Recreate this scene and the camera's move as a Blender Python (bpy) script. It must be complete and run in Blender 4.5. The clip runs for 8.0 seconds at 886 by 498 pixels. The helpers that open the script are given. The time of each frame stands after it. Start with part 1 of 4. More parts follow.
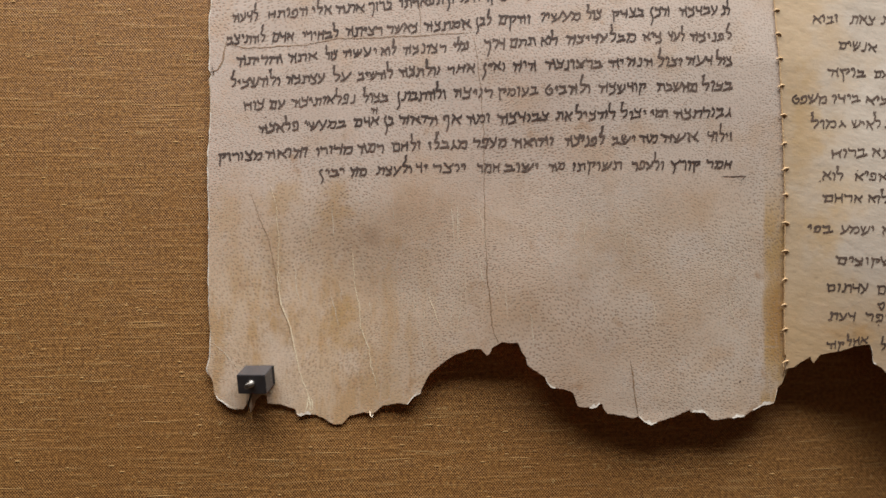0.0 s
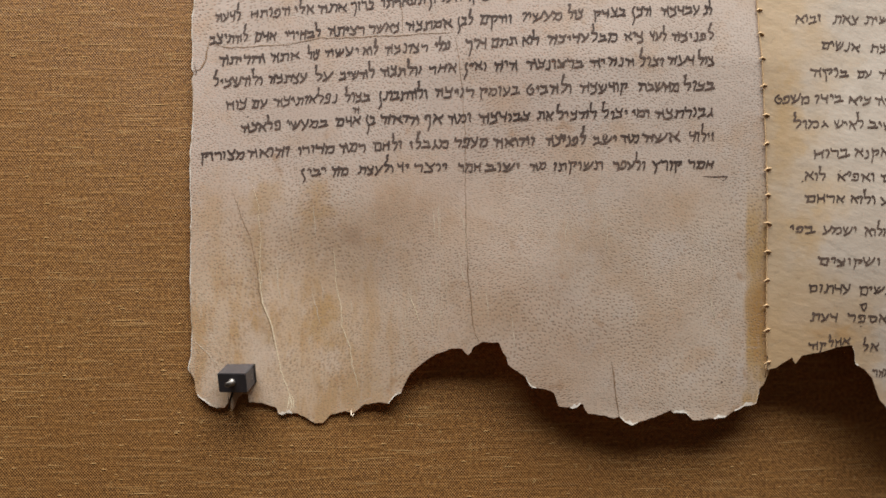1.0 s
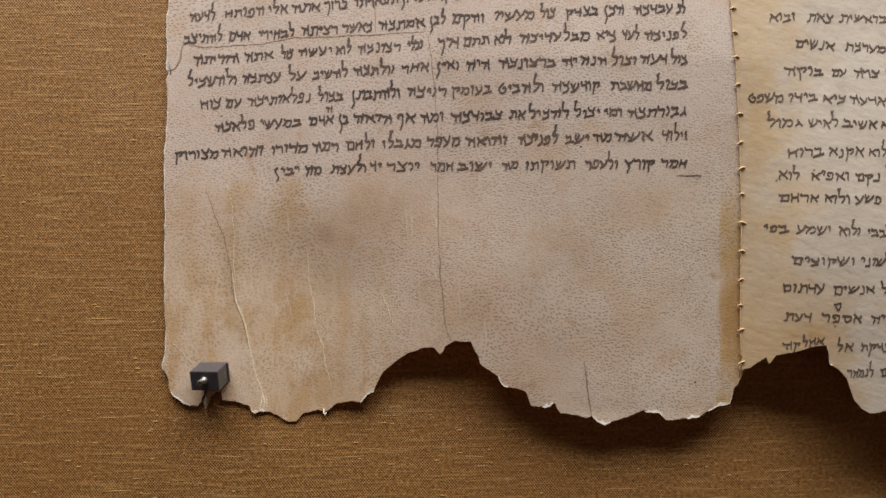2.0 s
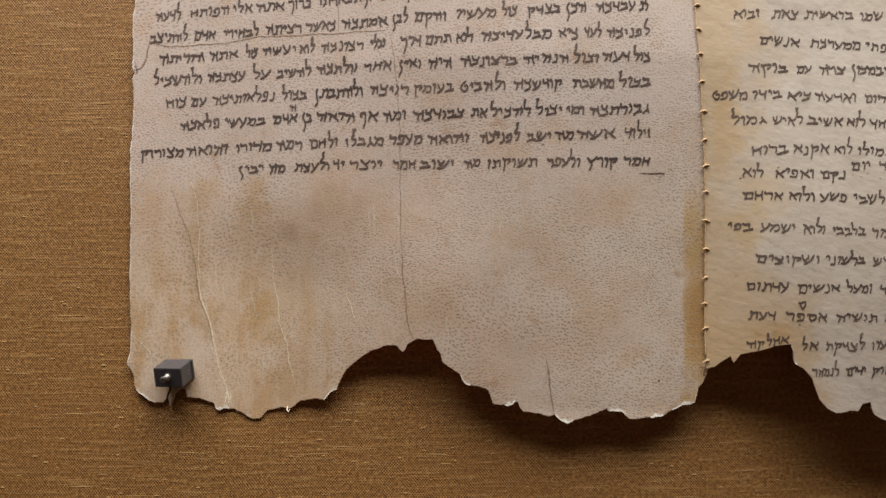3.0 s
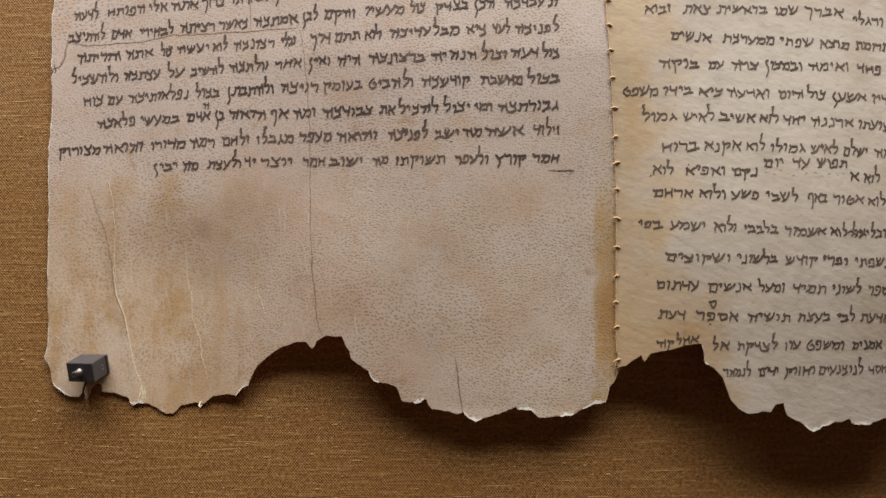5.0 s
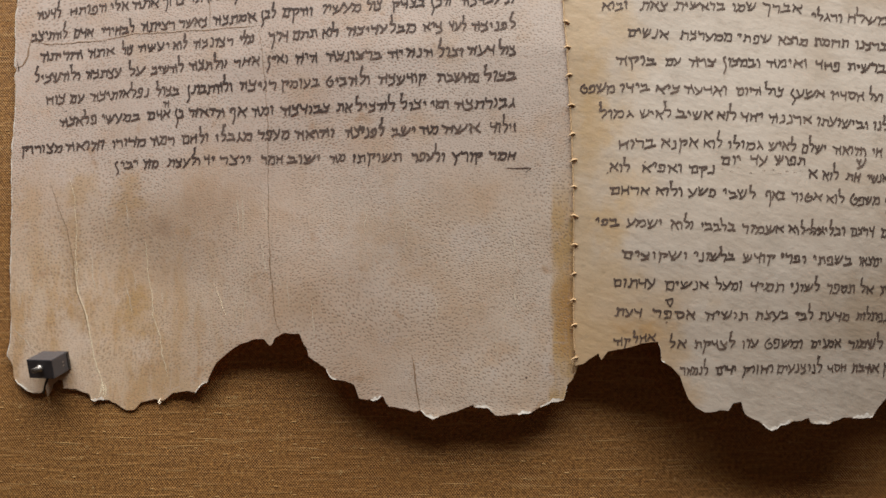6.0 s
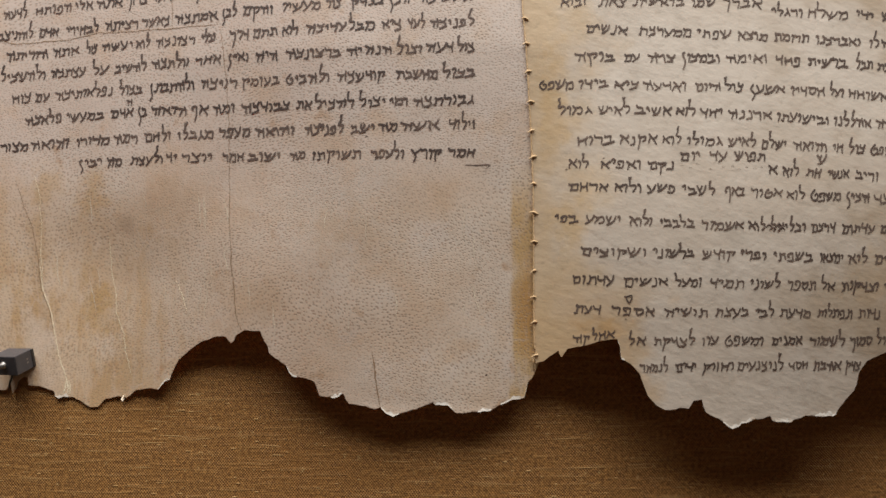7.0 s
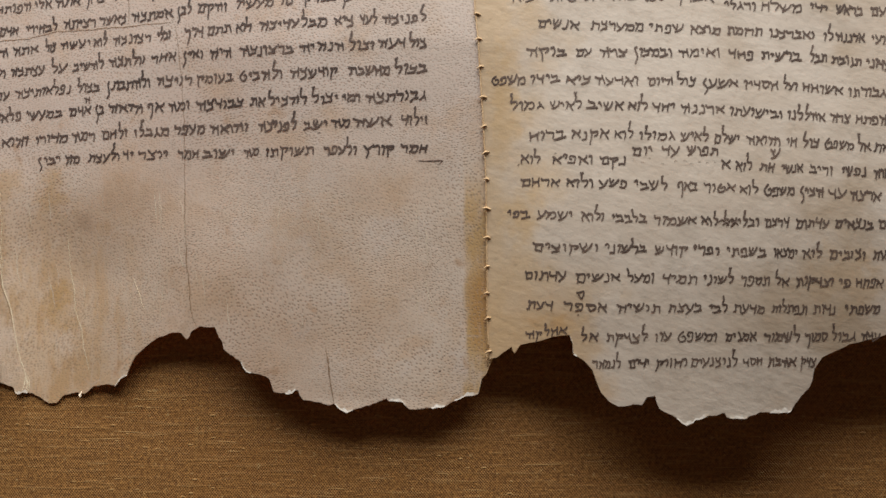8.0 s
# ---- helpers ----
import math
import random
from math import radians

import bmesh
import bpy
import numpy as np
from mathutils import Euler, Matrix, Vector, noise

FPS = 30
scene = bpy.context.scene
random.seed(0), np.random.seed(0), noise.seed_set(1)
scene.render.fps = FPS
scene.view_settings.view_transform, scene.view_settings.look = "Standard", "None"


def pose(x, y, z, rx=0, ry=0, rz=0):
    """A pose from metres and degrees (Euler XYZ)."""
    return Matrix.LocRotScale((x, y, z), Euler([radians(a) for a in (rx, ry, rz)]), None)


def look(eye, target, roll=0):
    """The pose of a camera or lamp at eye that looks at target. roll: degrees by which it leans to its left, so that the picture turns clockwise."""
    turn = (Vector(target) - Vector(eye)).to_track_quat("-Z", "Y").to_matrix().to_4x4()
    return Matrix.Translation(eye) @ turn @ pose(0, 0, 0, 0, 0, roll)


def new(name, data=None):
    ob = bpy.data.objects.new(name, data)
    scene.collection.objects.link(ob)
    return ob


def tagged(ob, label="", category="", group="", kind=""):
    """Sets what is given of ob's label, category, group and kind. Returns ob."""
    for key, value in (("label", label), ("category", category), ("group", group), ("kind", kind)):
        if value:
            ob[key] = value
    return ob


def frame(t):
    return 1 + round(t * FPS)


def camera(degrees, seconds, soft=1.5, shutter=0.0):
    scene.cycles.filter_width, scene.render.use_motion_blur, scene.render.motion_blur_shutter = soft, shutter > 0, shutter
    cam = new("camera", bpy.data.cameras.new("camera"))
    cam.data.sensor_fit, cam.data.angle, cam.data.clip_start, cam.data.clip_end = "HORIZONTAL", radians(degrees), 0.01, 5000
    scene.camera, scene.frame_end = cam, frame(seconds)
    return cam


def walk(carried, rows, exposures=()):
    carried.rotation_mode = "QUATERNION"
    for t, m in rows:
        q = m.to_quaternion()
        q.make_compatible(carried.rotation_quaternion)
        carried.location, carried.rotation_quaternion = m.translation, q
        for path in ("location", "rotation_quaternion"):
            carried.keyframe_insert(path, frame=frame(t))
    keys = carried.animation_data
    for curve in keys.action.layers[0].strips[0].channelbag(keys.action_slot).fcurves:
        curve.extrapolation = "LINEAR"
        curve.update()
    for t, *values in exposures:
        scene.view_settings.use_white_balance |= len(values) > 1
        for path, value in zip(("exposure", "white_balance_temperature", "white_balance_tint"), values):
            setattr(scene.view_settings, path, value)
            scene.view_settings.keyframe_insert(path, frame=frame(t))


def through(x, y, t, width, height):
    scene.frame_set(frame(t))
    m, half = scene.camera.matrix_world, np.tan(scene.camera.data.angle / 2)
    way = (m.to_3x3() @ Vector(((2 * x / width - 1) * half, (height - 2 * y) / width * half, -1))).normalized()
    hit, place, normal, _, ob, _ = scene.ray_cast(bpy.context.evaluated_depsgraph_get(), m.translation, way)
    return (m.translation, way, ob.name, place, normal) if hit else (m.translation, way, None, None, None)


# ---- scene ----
cam = camera(62.0, 8.0, soft=1.6)
PATH = [
    (0, (-0.00442, -0.22528, 1.49934), (0.10929, 1.77040, 1.56523), -0.53),
    (0.5, (-0.00120, -0.22554, 1.49917), (0.10617, 1.77046, 1.56574), -0.44),
    (1, (0.00286, -0.22588, 1.49925), (0.10145, 1.77064, 1.56417), -0.36),
    (1.5, (0.00747, -0.22613, 1.49895), (0.09776, 1.77073, 1.56529), -0.31),
    (3, (0.02873, -0.22714, 1.49794), (0.06863, 1.77131, 1.56554), -0.20),
    (3.5, (0.03663, -0.22729, 1.49737), (0.06257, 1.77135, 1.56640), -0.16),
    (4, (0.04501, -0.22730, 1.49769), (0.05646, 1.77164, 1.56175), -0.10),
    (4.5, (0.05395, -0.22727, 1.49784), (0.04813, 1.77179, 1.55903), -0.04),
    (6, (0.07841, -0.22681, 1.49697), (0.02809, 1.77157, 1.55958), 0.09),
    (6.5, (0.08565, -0.22660, 1.49600), (0.02274, 1.77127, 1.56375), 0.09),
    (7, (0.09342, -0.22618, 1.49531), (0.01451, 1.77103, 1.56548), 0.05),
    (7.5, (0.10131, -0.22560, 1.49481), (0.00814, 1.77100, 1.56489), 0.01),
    (8, (0.11064, -0.22498, 1.49365), (0.00004, 1.77056, 1.56838), -0.03),
]
walk(cam, [(t, look(eye, target, roll)) for t, eye, target, roll in PATH])

# ---- world and lights: a dim gallery, one warm display lamp above the panel ----
world = bpy.data.worlds.new("gallery_dusk")
world.use_nodes = True
world.node_tree.nodes["Background"].inputs[0].default_value = (0.045, 0.038, 0.034, 1)
world.node_tree.nodes["Background"].inputs[1].default_value = 0.2
scene.world = world
lamp_data = bpy.data.lights.new("display_lamp", "AREA")
lamp_data.shape, lamp_data.size, lamp_data.size_y = "RECTANGLE", 1.10, 0.40
lamp_data.energy, lamp_data.color = 20.2, (1.0, 0.960, 0.905)
lamp = new("display_lamp", lamp_data)
lamp.matrix_world = look((0.05, -0.295, 2.30), (0.05, 0.0, 1.5))
scene.view_settings.exposure = 0.0


# ---- node helpers ----
class Nodes:
    def __init__(self, name):
        self.mat = bpy.data.materials.new(name)
        self.mat.use_nodes = True
        self.tree = self.mat.node_tree
        self.bsdf = self.tree.nodes["Principled BSDF"]

    def add(self, kind, ins=(), **props):
        n = self.tree.nodes.new(kind)
        for k, v in props.items():
            if k == "operation":
                n.operation = v
            elif k == "dims":
                n.voronoi_dimensions = v
            elif k == "data_type":
                n.data_type = v
            elif k == "blend":
                n.blend_type = v
        for key, v in dict(ins).items():
            if isinstance(v, bpy.types.NodeSocket):
                self.tree.links.new(v, n.inputs[key])
            else:
                n.inputs[key].default_value = v
        return n

    def math(self, op, a, b=0.0, c=0.0):
        return self.add("ShaderNodeMath", {0: a, 1: b, 2: c}, operation=op).outputs[0]

    def plane(self):
        """The place on the panel, in metres: across and up."""
        s = self.add("ShaderNodeSeparateXYZ", {0: self.add("ShaderNodeTexCoord").outputs["Object"]})
        return s.outputs[0], s.outputs[2], s.outputs[1]

    def vec(self, x, y, z=0.0):
        return self.add("ShaderNodeCombineXYZ", {0: x, 1: y, 2: z}).outputs[0]

    def noise(self, vector, scale, detail=3.0, rough=0.55):
        return self.add("ShaderNodeTexNoise", {"Vector": vector, "Scale": scale, "Detail": detail, "Roughness": rough}).outputs[0]

    def span(self, v, a, b, lo=0.0, hi=1.0):
        n = self.add("ShaderNodeMapRange", {0: v, 1: a, 2: b, 3: lo, 4: hi})
        n.interpolation_type = "SMOOTHSTEP"
        return n.outputs[0]

    def mix(self, f, a, b, blend="MIX"):
        n = self.add("ShaderNodeMix", data_type="RGBA", blend=blend)
        for key, v in ((0, f), (6, a), (7, b)):
            if isinstance(v, bpy.types.NodeSocket):
                self.tree.links.new(v, n.inputs[key])
            else:
                n.inputs[key].default_value = v if key == 0 else (*v, 1)
        return n.outputs[2]

    def done(self, colour, rough, height=None, depth=0.0002, strength=1.0, metal=0.0, through=None):
        for key, v in (("Base Color", colour), ("Roughness", rough), ("Metallic", metal)):
            if isinstance(v, bpy.types.NodeSocket):
                self.tree.links.new(v, self.bsdf.inputs[key])
            else:
                self.bsdf.inputs[key].default_value = (*v, 1) if key == "Base Color" else v
        if height is not None:
            b = self.add("ShaderNodeBump", {"Strength": strength, "Distance": depth, "Height": height})
            self.tree.links.new(b.outputs[0], self.bsdf.inputs["Normal"])
        if through is not None:
            # thin skin lets some warm light through
            glow = self.add("ShaderNodeBsdfTranslucent", {"Color": (*through[1], 1)})
            both = self.add("ShaderNodeMixShader", {0: through[0], 1: self.bsdf.outputs[0], 2: glow.outputs[0]})
            self.tree.links.new(both.outputs[0], self.tree.nodes["Material Output"].inputs["Surface"])
        return self.mat

    def stain(self, x, z, at, size, ragged=1.7, scale=150):
        """A soft blot with an uneven outline: 1 in its middle, 0 outside."""
        dx = self.math("DIVIDE", self.math("SUBTRACT", x, at[0]), size[0])
        dz = self.math("DIVIDE", self.math("SUBTRACT", z, at[1]), size[1])
        d = self.math("SQRT", self.math("ADD", self.math("MULTIPLY", dx, dx), self.math("MULTIPLY", dz, dz)))
        rag = self.math("SUBTRACT", self.noise(self.vec(x, z), scale, 4, 0.65), 0.5)
        return self.span(self.math("MULTIPLY_ADD", rag, ragged * 2, d), 1.25, 0.15)


def parchment_follicled():
    """Grey-beige hair side, dotted all over with pores, clouded pink and tan."""
    n = Nodes("follicled_parchment")
    x, z, _ = n.plane()
    flat = n.vec(x, z)
    # broad pink-tan clouds over a cooler ground
    cloud = n.noise(flat, 28, 4, 0.6)
    cloud_b = n.noise(n.vec(n.math("ADD", x, 3.1), z), 55, 4, 0.6)
    cloud_c = n.noise(n.vec(n.math("ADD", x, 5.3), z), 80, 5, 0.65)
    col = n.mix(n.span(cloud, 0.30, 0.68), (0.775, 0.700, 0.605), (0.690, 0.560, 0.430))
    col = n.mix(n.math("MULTIPLY", n.span(z, 1.512, 1.542), 0.68), col, (0.735, 0.680, 0.645))
    col = n.mix(n.math("MULTIPLY", n.span(cloud_b, 0.48, 0.72), 0.62), col, (0.65, 0.475, 0.31))
    col = n.mix(n.math("MULTIPLY", n.span(cloud_c, 0.52, 0.70), 0.60), col, (0.755, 0.700, 0.645))
    # the lower corner by the clip is thinner and yellower
    low = n.math("MULTIPLY", n.span(x, 0.03, -0.03), n.span(z, 1.53, 1.48))
    col = n.mix(n.math("MULTIPLY", low, 0.62), col, (0.80, 0.635, 0.40))
    drip = n.noise(n.vec(x, n.math("MULTIPLY", z, 0.22)), 160, 4, 0.65)
    col = n.mix(n.math("MULTIPLY", n.math("MULTIPLY", n.span(drip, 0.46, 0.62), low), 0.90), col, (0.66, 0.455, 0.22))
    pale = n.span(n.noise(n.vec(n.math("ADD", x, 7.7), n.math("MULTIPLY", z, 0.6)), 75, 4, 0.6), 0.48, 0.64)
    col = n.mix(n.math("MULTIPLY", n.math("MULTIPLY", pale, low), 0.8), col, (0.85, 0.755, 0.62))
    # ochre and brown stains
    for at, size, tint, much in (((-0.0225, 1.485), (0.006, 0.009), (0.62, 0.41, 0.15), 0.80), ((-0.024, 1.520), (0.005, 0.011), (0.60, 0.41, 0.19), 0.70),
                                 ((-0.040, 1.522), (0.007, 0.009), (0.62, 0.44, 0.22), 0.60), ((0.003, 1.519), (0.012, 0.010), (0.58, 0.43, 0.29), 0.55),
                                 ((-0.0125, 1.511), (0.0035, 0.004), (0.47, 0.33, 0.21), 0.55), ((-0.006, 1.509), (0.004, 0.003), (0.58, 0.39, 0.20), 0.60),
                                 ((-0.0425, 1.500), (0.004, 0.020), (0.55, 0.38, 0.19), 0.65), ((0.090, 1.474), (0.006, 0.004), (0.66, 0.46, 0.28), 0.50),
                                 ((-0.008, 1.462), (0.014, 0.009), (0.64, 0.46, 0.24), 0.60), ((0.030, 1.487), (0.014, 0.010), (0.59, 0.44, 0.28), 0.45),
                                 ((0.060, 1.507), (0.014, 0.010), (0.66, 0.50, 0.33), 0.55), ((-0.056, 1.518), (0.005, 0.012), (0.64, 0.45, 0.24), 0.50)):
        col = n.mix(n.math("MULTIPLY", n.stain(x, z, at, size), much), col, tint)
    # glue stain along the seam
    fray = n.math("MULTIPLY", n.math("SUBTRACT", n.noise(n.vec(n.math("MULTIPLY", x, 2.0), z), 60, 3), 0.5), 0.006)
    band = n.math("MULTIPLY", n.math("MULTIPLY", n.span(n.math("ADD", x, fray), 0.1042, 0.1060), n.span(z, 1.535, 1.510)), n.span(n.noise(n.vec(n.math("MULTIPLY", x, 1.5), n.math("MULTIPLY", z, 0.6)), 170, 3), 0.30, 0.60, 0.40, 1.0))
    col = n.mix(n.math("MULTIPLY", band, 0.85), col, (0.58, 0.38, 0.12))
    col = n.mix(n.math("MULTIPLY", n.stain(x, z, (0.1095, 1.485), (0.0045, 0.016), 0.6), 0.95), col, (0.48, 0.255, 0.045))
    # small ochre spots
    spots = n.span(n.noise(n.vec(n.math("MULTIPLY", x, 1.0), n.math("MULTIPLY", z, 0.8)), 130, 2), 0.64, 0.76)
    col = n.mix(n.math("MULTIPLY", spots, 0.60), col, (0.48, 0.29, 0.14))
    # pores, in slanting streams
    warp = n.add("ShaderNodeTexNoise", {"Vector": flat, "Scale": 15.0, "Detail": 1.0}).outputs[1]
    ws = n.add("ShaderNodeSeparateXYZ", {0: warp})
    wx = n.math("MULTIPLY_ADD", n.math("SUBTRACT", ws.outputs[0], 0.5), 0.024, x)
    wz = n.math("MULTIPLY_ADD", n.math("SUBTRACT", ws.outputs[1], 0.5), 0.034, z)
    v = n.add("ShaderNodeTexVoronoi", {"Vector": n.vec(n.math("MULTIPLY", wx, 950.0), n.math("MULTIPLY", wz, 1190.0)), "Scale": 1.0, "Randomness": 0.78}, dims="2D")
    size = n.span(n.noise(flat, 330, 1), 0.30, 0.70, 0.17, 0.27)
    pore = n.span(v.outputs[0], n.math("ADD", size, 0.14), n.math("SUBTRACT", size, 0.12))
    faint = n.span(n.noise(flat, 45, 2), 0.30, 0.62, 0.50, 0.88)
    pore = n.math("MULTIPLY", pore, n.math("MULTIPLY", faint, n.math("SUBTRACT", 1.0, n.math("MULTIPLY", low, 0.28))))
    corner = n.add("ShaderNodeTexVoronoi", {"Vector": n.vec(n.math("MULTIPLY", wx, 880.0), n.math("MULTIPLY", wz, 430.0)), "Scale": 1.0, "Randomness": 0.95}, dims="2D")
    fleck = n.math("MULTIPLY", n.math("MULTIPLY", n.span(corner.outputs[0], 0.36, 0.12), low), n.span(n.noise(flat, 90, 3), 0.38, 0.62))
    col = n.mix(n.math("MULTIPLY", fleck, 0.55), col, (0.38, 0.26, 0.15))
    col = n.mix(n.math("MULTIPLY", pore, 0.84), col, (0.31, 0.225, 0.165))
    # pale network between the pores
    net = n.add("ShaderNodeTexVoronoi", {"Vector": n.vec(n.math("MULTIPLY", wx, 330.0), n.math("MULTIPLY", wz, 150.0)), "Scale": 1.0, "Randomness": 1.0}, dims="2D")
    net.feature = "DISTANCE_TO_EDGE"
    vein_line = n.math("MULTIPLY", n.span(net.outputs[0], 0.07, 0.01), n.span(n.noise(flat, 60, 3), 0.46, 0.66))
    col = n.mix(n.math("MULTIPLY", vein_line, 0.42), col, (0.74, 0.66, 0.57))
    grain = n.noise(flat, 900, 3)
    col = n.mix(0.16, col, n.mix(grain, (0.381, 0.307, 0.240), (0.80, 0.73, 0.65)))
    vein = n.noise(n.vec(n.math("MULTIPLY", wx, 1.6), wz), 130, 4, 0.65)
    h = n.math("ADD", n.math("MULTIPLY", pore, -0.40), n.math("ADD", n.math("MULTIPLY", vein, 1.0), n.math("MULTIPLY", grain, 0.25)))
    return n.done(col, n.span(vein, 0.3, 0.7, 0.50, 0.68), h, 0.00014, 0.8, through=(n.span(x, 0.100, 0.030, 0.22, 0.30), (1.0, 0.55, 0.32)))


def parchment_smooth():
    """Cream flesh side, fine slanting grain and yellow water stains."""
    n = Nodes("smooth_parchment")
    x, z, _ = n.plane()
    flat = n.vec(x, z)
    cloud = n.noise(flat, 26, 4, 0.6)
    cloud_b = n.noise(n.vec(n.math("ADD", x, 2.2), z), 70, 5, 0.65)
    col = n.mix(n.span(cloud, 0.38, 0.66), (0.740, 0.680, 0.600), (0.640, 0.562, 0.470))
    col = n.mix(n.math("MULTIPLY", n.span(cloud_b, 0.50, 0.72), 0.55), col, (0.472, 0.414, 0.344))
    fray = n.math("MULTIPLY", n.math("SUBTRACT", n.noise(flat, 70, 4), 0.5), 0.052)
    edge = n.span(n.math("ADD", x, fray), 0.136, 0.114)
    col = n.mix(n.math("MULTIPLY", edge, 0.78), col, (0.640, 0.465, 0.255))
    cup = n.math("MULTIPLY", n.span(z, 1.500, 1.480), n.span(n.math("ADD", x, fray), 0.150, 0.135))
    col = n.mix(n.math("MULTIPLY", cup, 0.7), col, (0.620, 0.415, 0.190))
    for at, size, tint, much in (((0.131, 1.481), (0.007, 0.005), (0.587, 0.338, 0.100), 0.75), ((0.117, 1.545), (0.005, 0.020), (0.611, 0.408, 0.167), 0.60),
                                 ((0.212, 1.493), (0.014, 0.012), (0.565, 0.396, 0.212), 0.65), ((0.121, 1.511), (0.006, 0.008), (0.622, 0.420, 0.179), 0.60)):
        col = n.mix(n.math("MULTIPLY", n.stain(x, z, at, size), much), col, tint)
    blot = n.math("MULTIPLY", n.span(n.noise(n.vec(n.math("ADD", x, 0.37), z), 34, 3), 0.48, 0.66), n.span(x, 0.165, 0.195))
    col = n.mix(n.math("MULTIPLY", blot, 0.75), col, (0.436, 0.328, 0.209))
    slant = n.math("MULTIPLY_ADD", z, 1.0, n.math("MULTIPLY", x, 0.25))
    fibre = n.noise(n.vec(n.math("MULTIPLY", x, 0.35), slant), 700, 4, 0.6)
    col = n.mix(0.22, col, n.mix(fibre, (0.373, 0.326, 0.246), (0.82, 0.78, 0.70)))
    pit = n.noise(flat, 420, 3, 0.6)
    col = n.mix(n.math("MULTIPLY", n.span(pit, 0.56, 0.74), 0.30), col, (0.365, 0.300, 0.223))
    ripple = n.noise(n.vec(n.math("MULTIPLY", x, 0.7), slant), 230, 4, 0.6)
    h = n.math("ADD", n.math("MULTIPLY_ADD", pit, -0.7, n.math("MULTIPLY", ripple, 1.2)), n.math("MULTIPLY", fibre, 0.45))
    return n.done(col, n.span(ripple, 0.3, 0.7, 0.44, 0.62), h, 0.00015, 0.8, through=(0.16, (1.0, 0.50, 0.30)))


def torn_edge():
    n = Nodes("torn_parchment_fibre")
    x, z, y = n.plane()
    f = n.noise(n.vec(x, z, y), 900, 3)
    patch = n.span(n.noise(n.vec(x, z, y), 170, 3), 0.36, 0.52)
    worn = n.mix(f, (0.42, 0.32, 0.22), (0.62, 0.52, 0.41))
    return n.done(n.mix(patch, worn, n.mix(f, (0.66, 0.60, 0.52), (0.90, 0.88, 0.84))), 0.75, f, 0.0002, 0.8)


def ink():
    n = Nodes("iron_brown_ink")
    x, z, _ = n.plane()
    f = n.noise(n.vec(x, z), 620, 4, 0.65)
    g = n.noise(n.vec(x, z), 70, 2)
    worn = n.math("MULTIPLY", n.span(f, 0.50, 0.78), n.span(g, 0.35, 0.70))
    col = n.mix(n.span(g, 0.35, 0.65), (0.060, 0.039, 0.034), (0.112, 0.076, 0.064))
    return n.done(n.mix(n.math("MULTIPLY_ADD", worn, 0.9, n.span(x, 0.112, 0.125, 0.0, 0.10)), col, (0.30, 0.23, 0.175)), 0.62, f, 0.0001, 0.4)


def linen():
    """Golden-brown slubbed linen, plain weave."""
    n = Nodes("brown_linen")
    x, z, _ = n.plane()
    flat = n.vec(x, z)
    wob = n.add("ShaderNodeTexNoise", {"Vector": n.vec(n.math("MULTIPLY", x, 0.5), z), "Scale": 90.0, "Detail": 3.0}).outputs[1]
    s = n.add("ShaderNodeSeparateXYZ", {0: wob})
    wx = n.math("MULTIPLY_ADD", n.math("SUBTRACT", s.outputs[0], 0.5), 0.0022, x)
    wz = n.math("MULTIPLY_ADD", n.math("SUBTRACT", s.outputs[1], 0.5), 0.0018, z)
    a = n.math("SINE", n.math("MULTIPLY", wx, 2 * math.pi / 0.00084))
    b = n.math("SINE", n.math("MULTIPLY", wz, 2 * math.pi / 0.00098))
    weave = n.math("MULTIPLY", a, b)
    rows = n.math("SINE", n.math("MULTIPLY", wz, 4 * math.pi / 0.00098))
    slub = n.noise(n.vec(n.math("MULTIPLY", x, 0.07), z), 800, 3, 0.6)
    slub_b = n.noise(n.vec(n.math("MULTIPLY", z, 0.06), n.math("ADD", x, 2.0)), 800, 2, 0.6)
    fleck = n.noise(flat, 520, 2)
    height = n.math("ADD", n.math("MULTIPLY", weave, n.span(n.noise(flat, 160, 2), 0.3, 0.7, 0.26, 0.60)), n.math("MULTIPLY", rows, n.span(n.noise(flat, 45, 2), 0.40, 0.70, 0.00, 0.16)))
    woven = height
    height = n.math("ADD", height, n.math("MULTIPLY", n.math("SUBTRACT", n.noise(n.vec(n.math("MULTIPLY", x, 0.75), z), 1250, 2, 0.7), 0.5), 2.8))
    tone = n.span(height, -0.62, 0.68)
    dirt = n.noise(flat, 14, 4, 0.6)
    col = n.mix(tone, (0.118, 0.046, 0.0090), (0.415, 0.208, 0.058))
    col = n.mix(n.math("MULTIPLY", n.span(slub, 0.54, 0.72), 0.55), col, (0.46, 0.275, 0.105))
    col = n.mix(n.math("MULTIPLY", n.span(slub, 0.46, 0.26), 0.45), col, (0.130, 0.055, 0.011))
    col = n.mix(n.math("MULTIPLY", n.span(slub_b, 0.56, 0.78), 0.25), col, (0.46, 0.27, 0.085))
    col = n.mix(n.math("MULTIPLY", n.span(fleck, 0.62, 0.78), 0.6), col, (0.54, 0.37, 0.16))
    col = n.mix(n.math("MULTIPLY", n.span(dirt, 0.45, 0.70), 0.30), col, (0.23, 0.095, 0.018))
    h = n.math("ADD", woven, n.math("MULTIPLY", n.span(slub, 0.40, 0.75), 0.55))
    m = n.done(col, 0.62, h, 0.00022, 0.65)
    n.bsdf.inputs["Sheen Weight"].default_value = 0.15
    n.bsdf.inputs["Sheen Tint"].default_value = (1.0, 0.72, 0.38, 1)
    return m


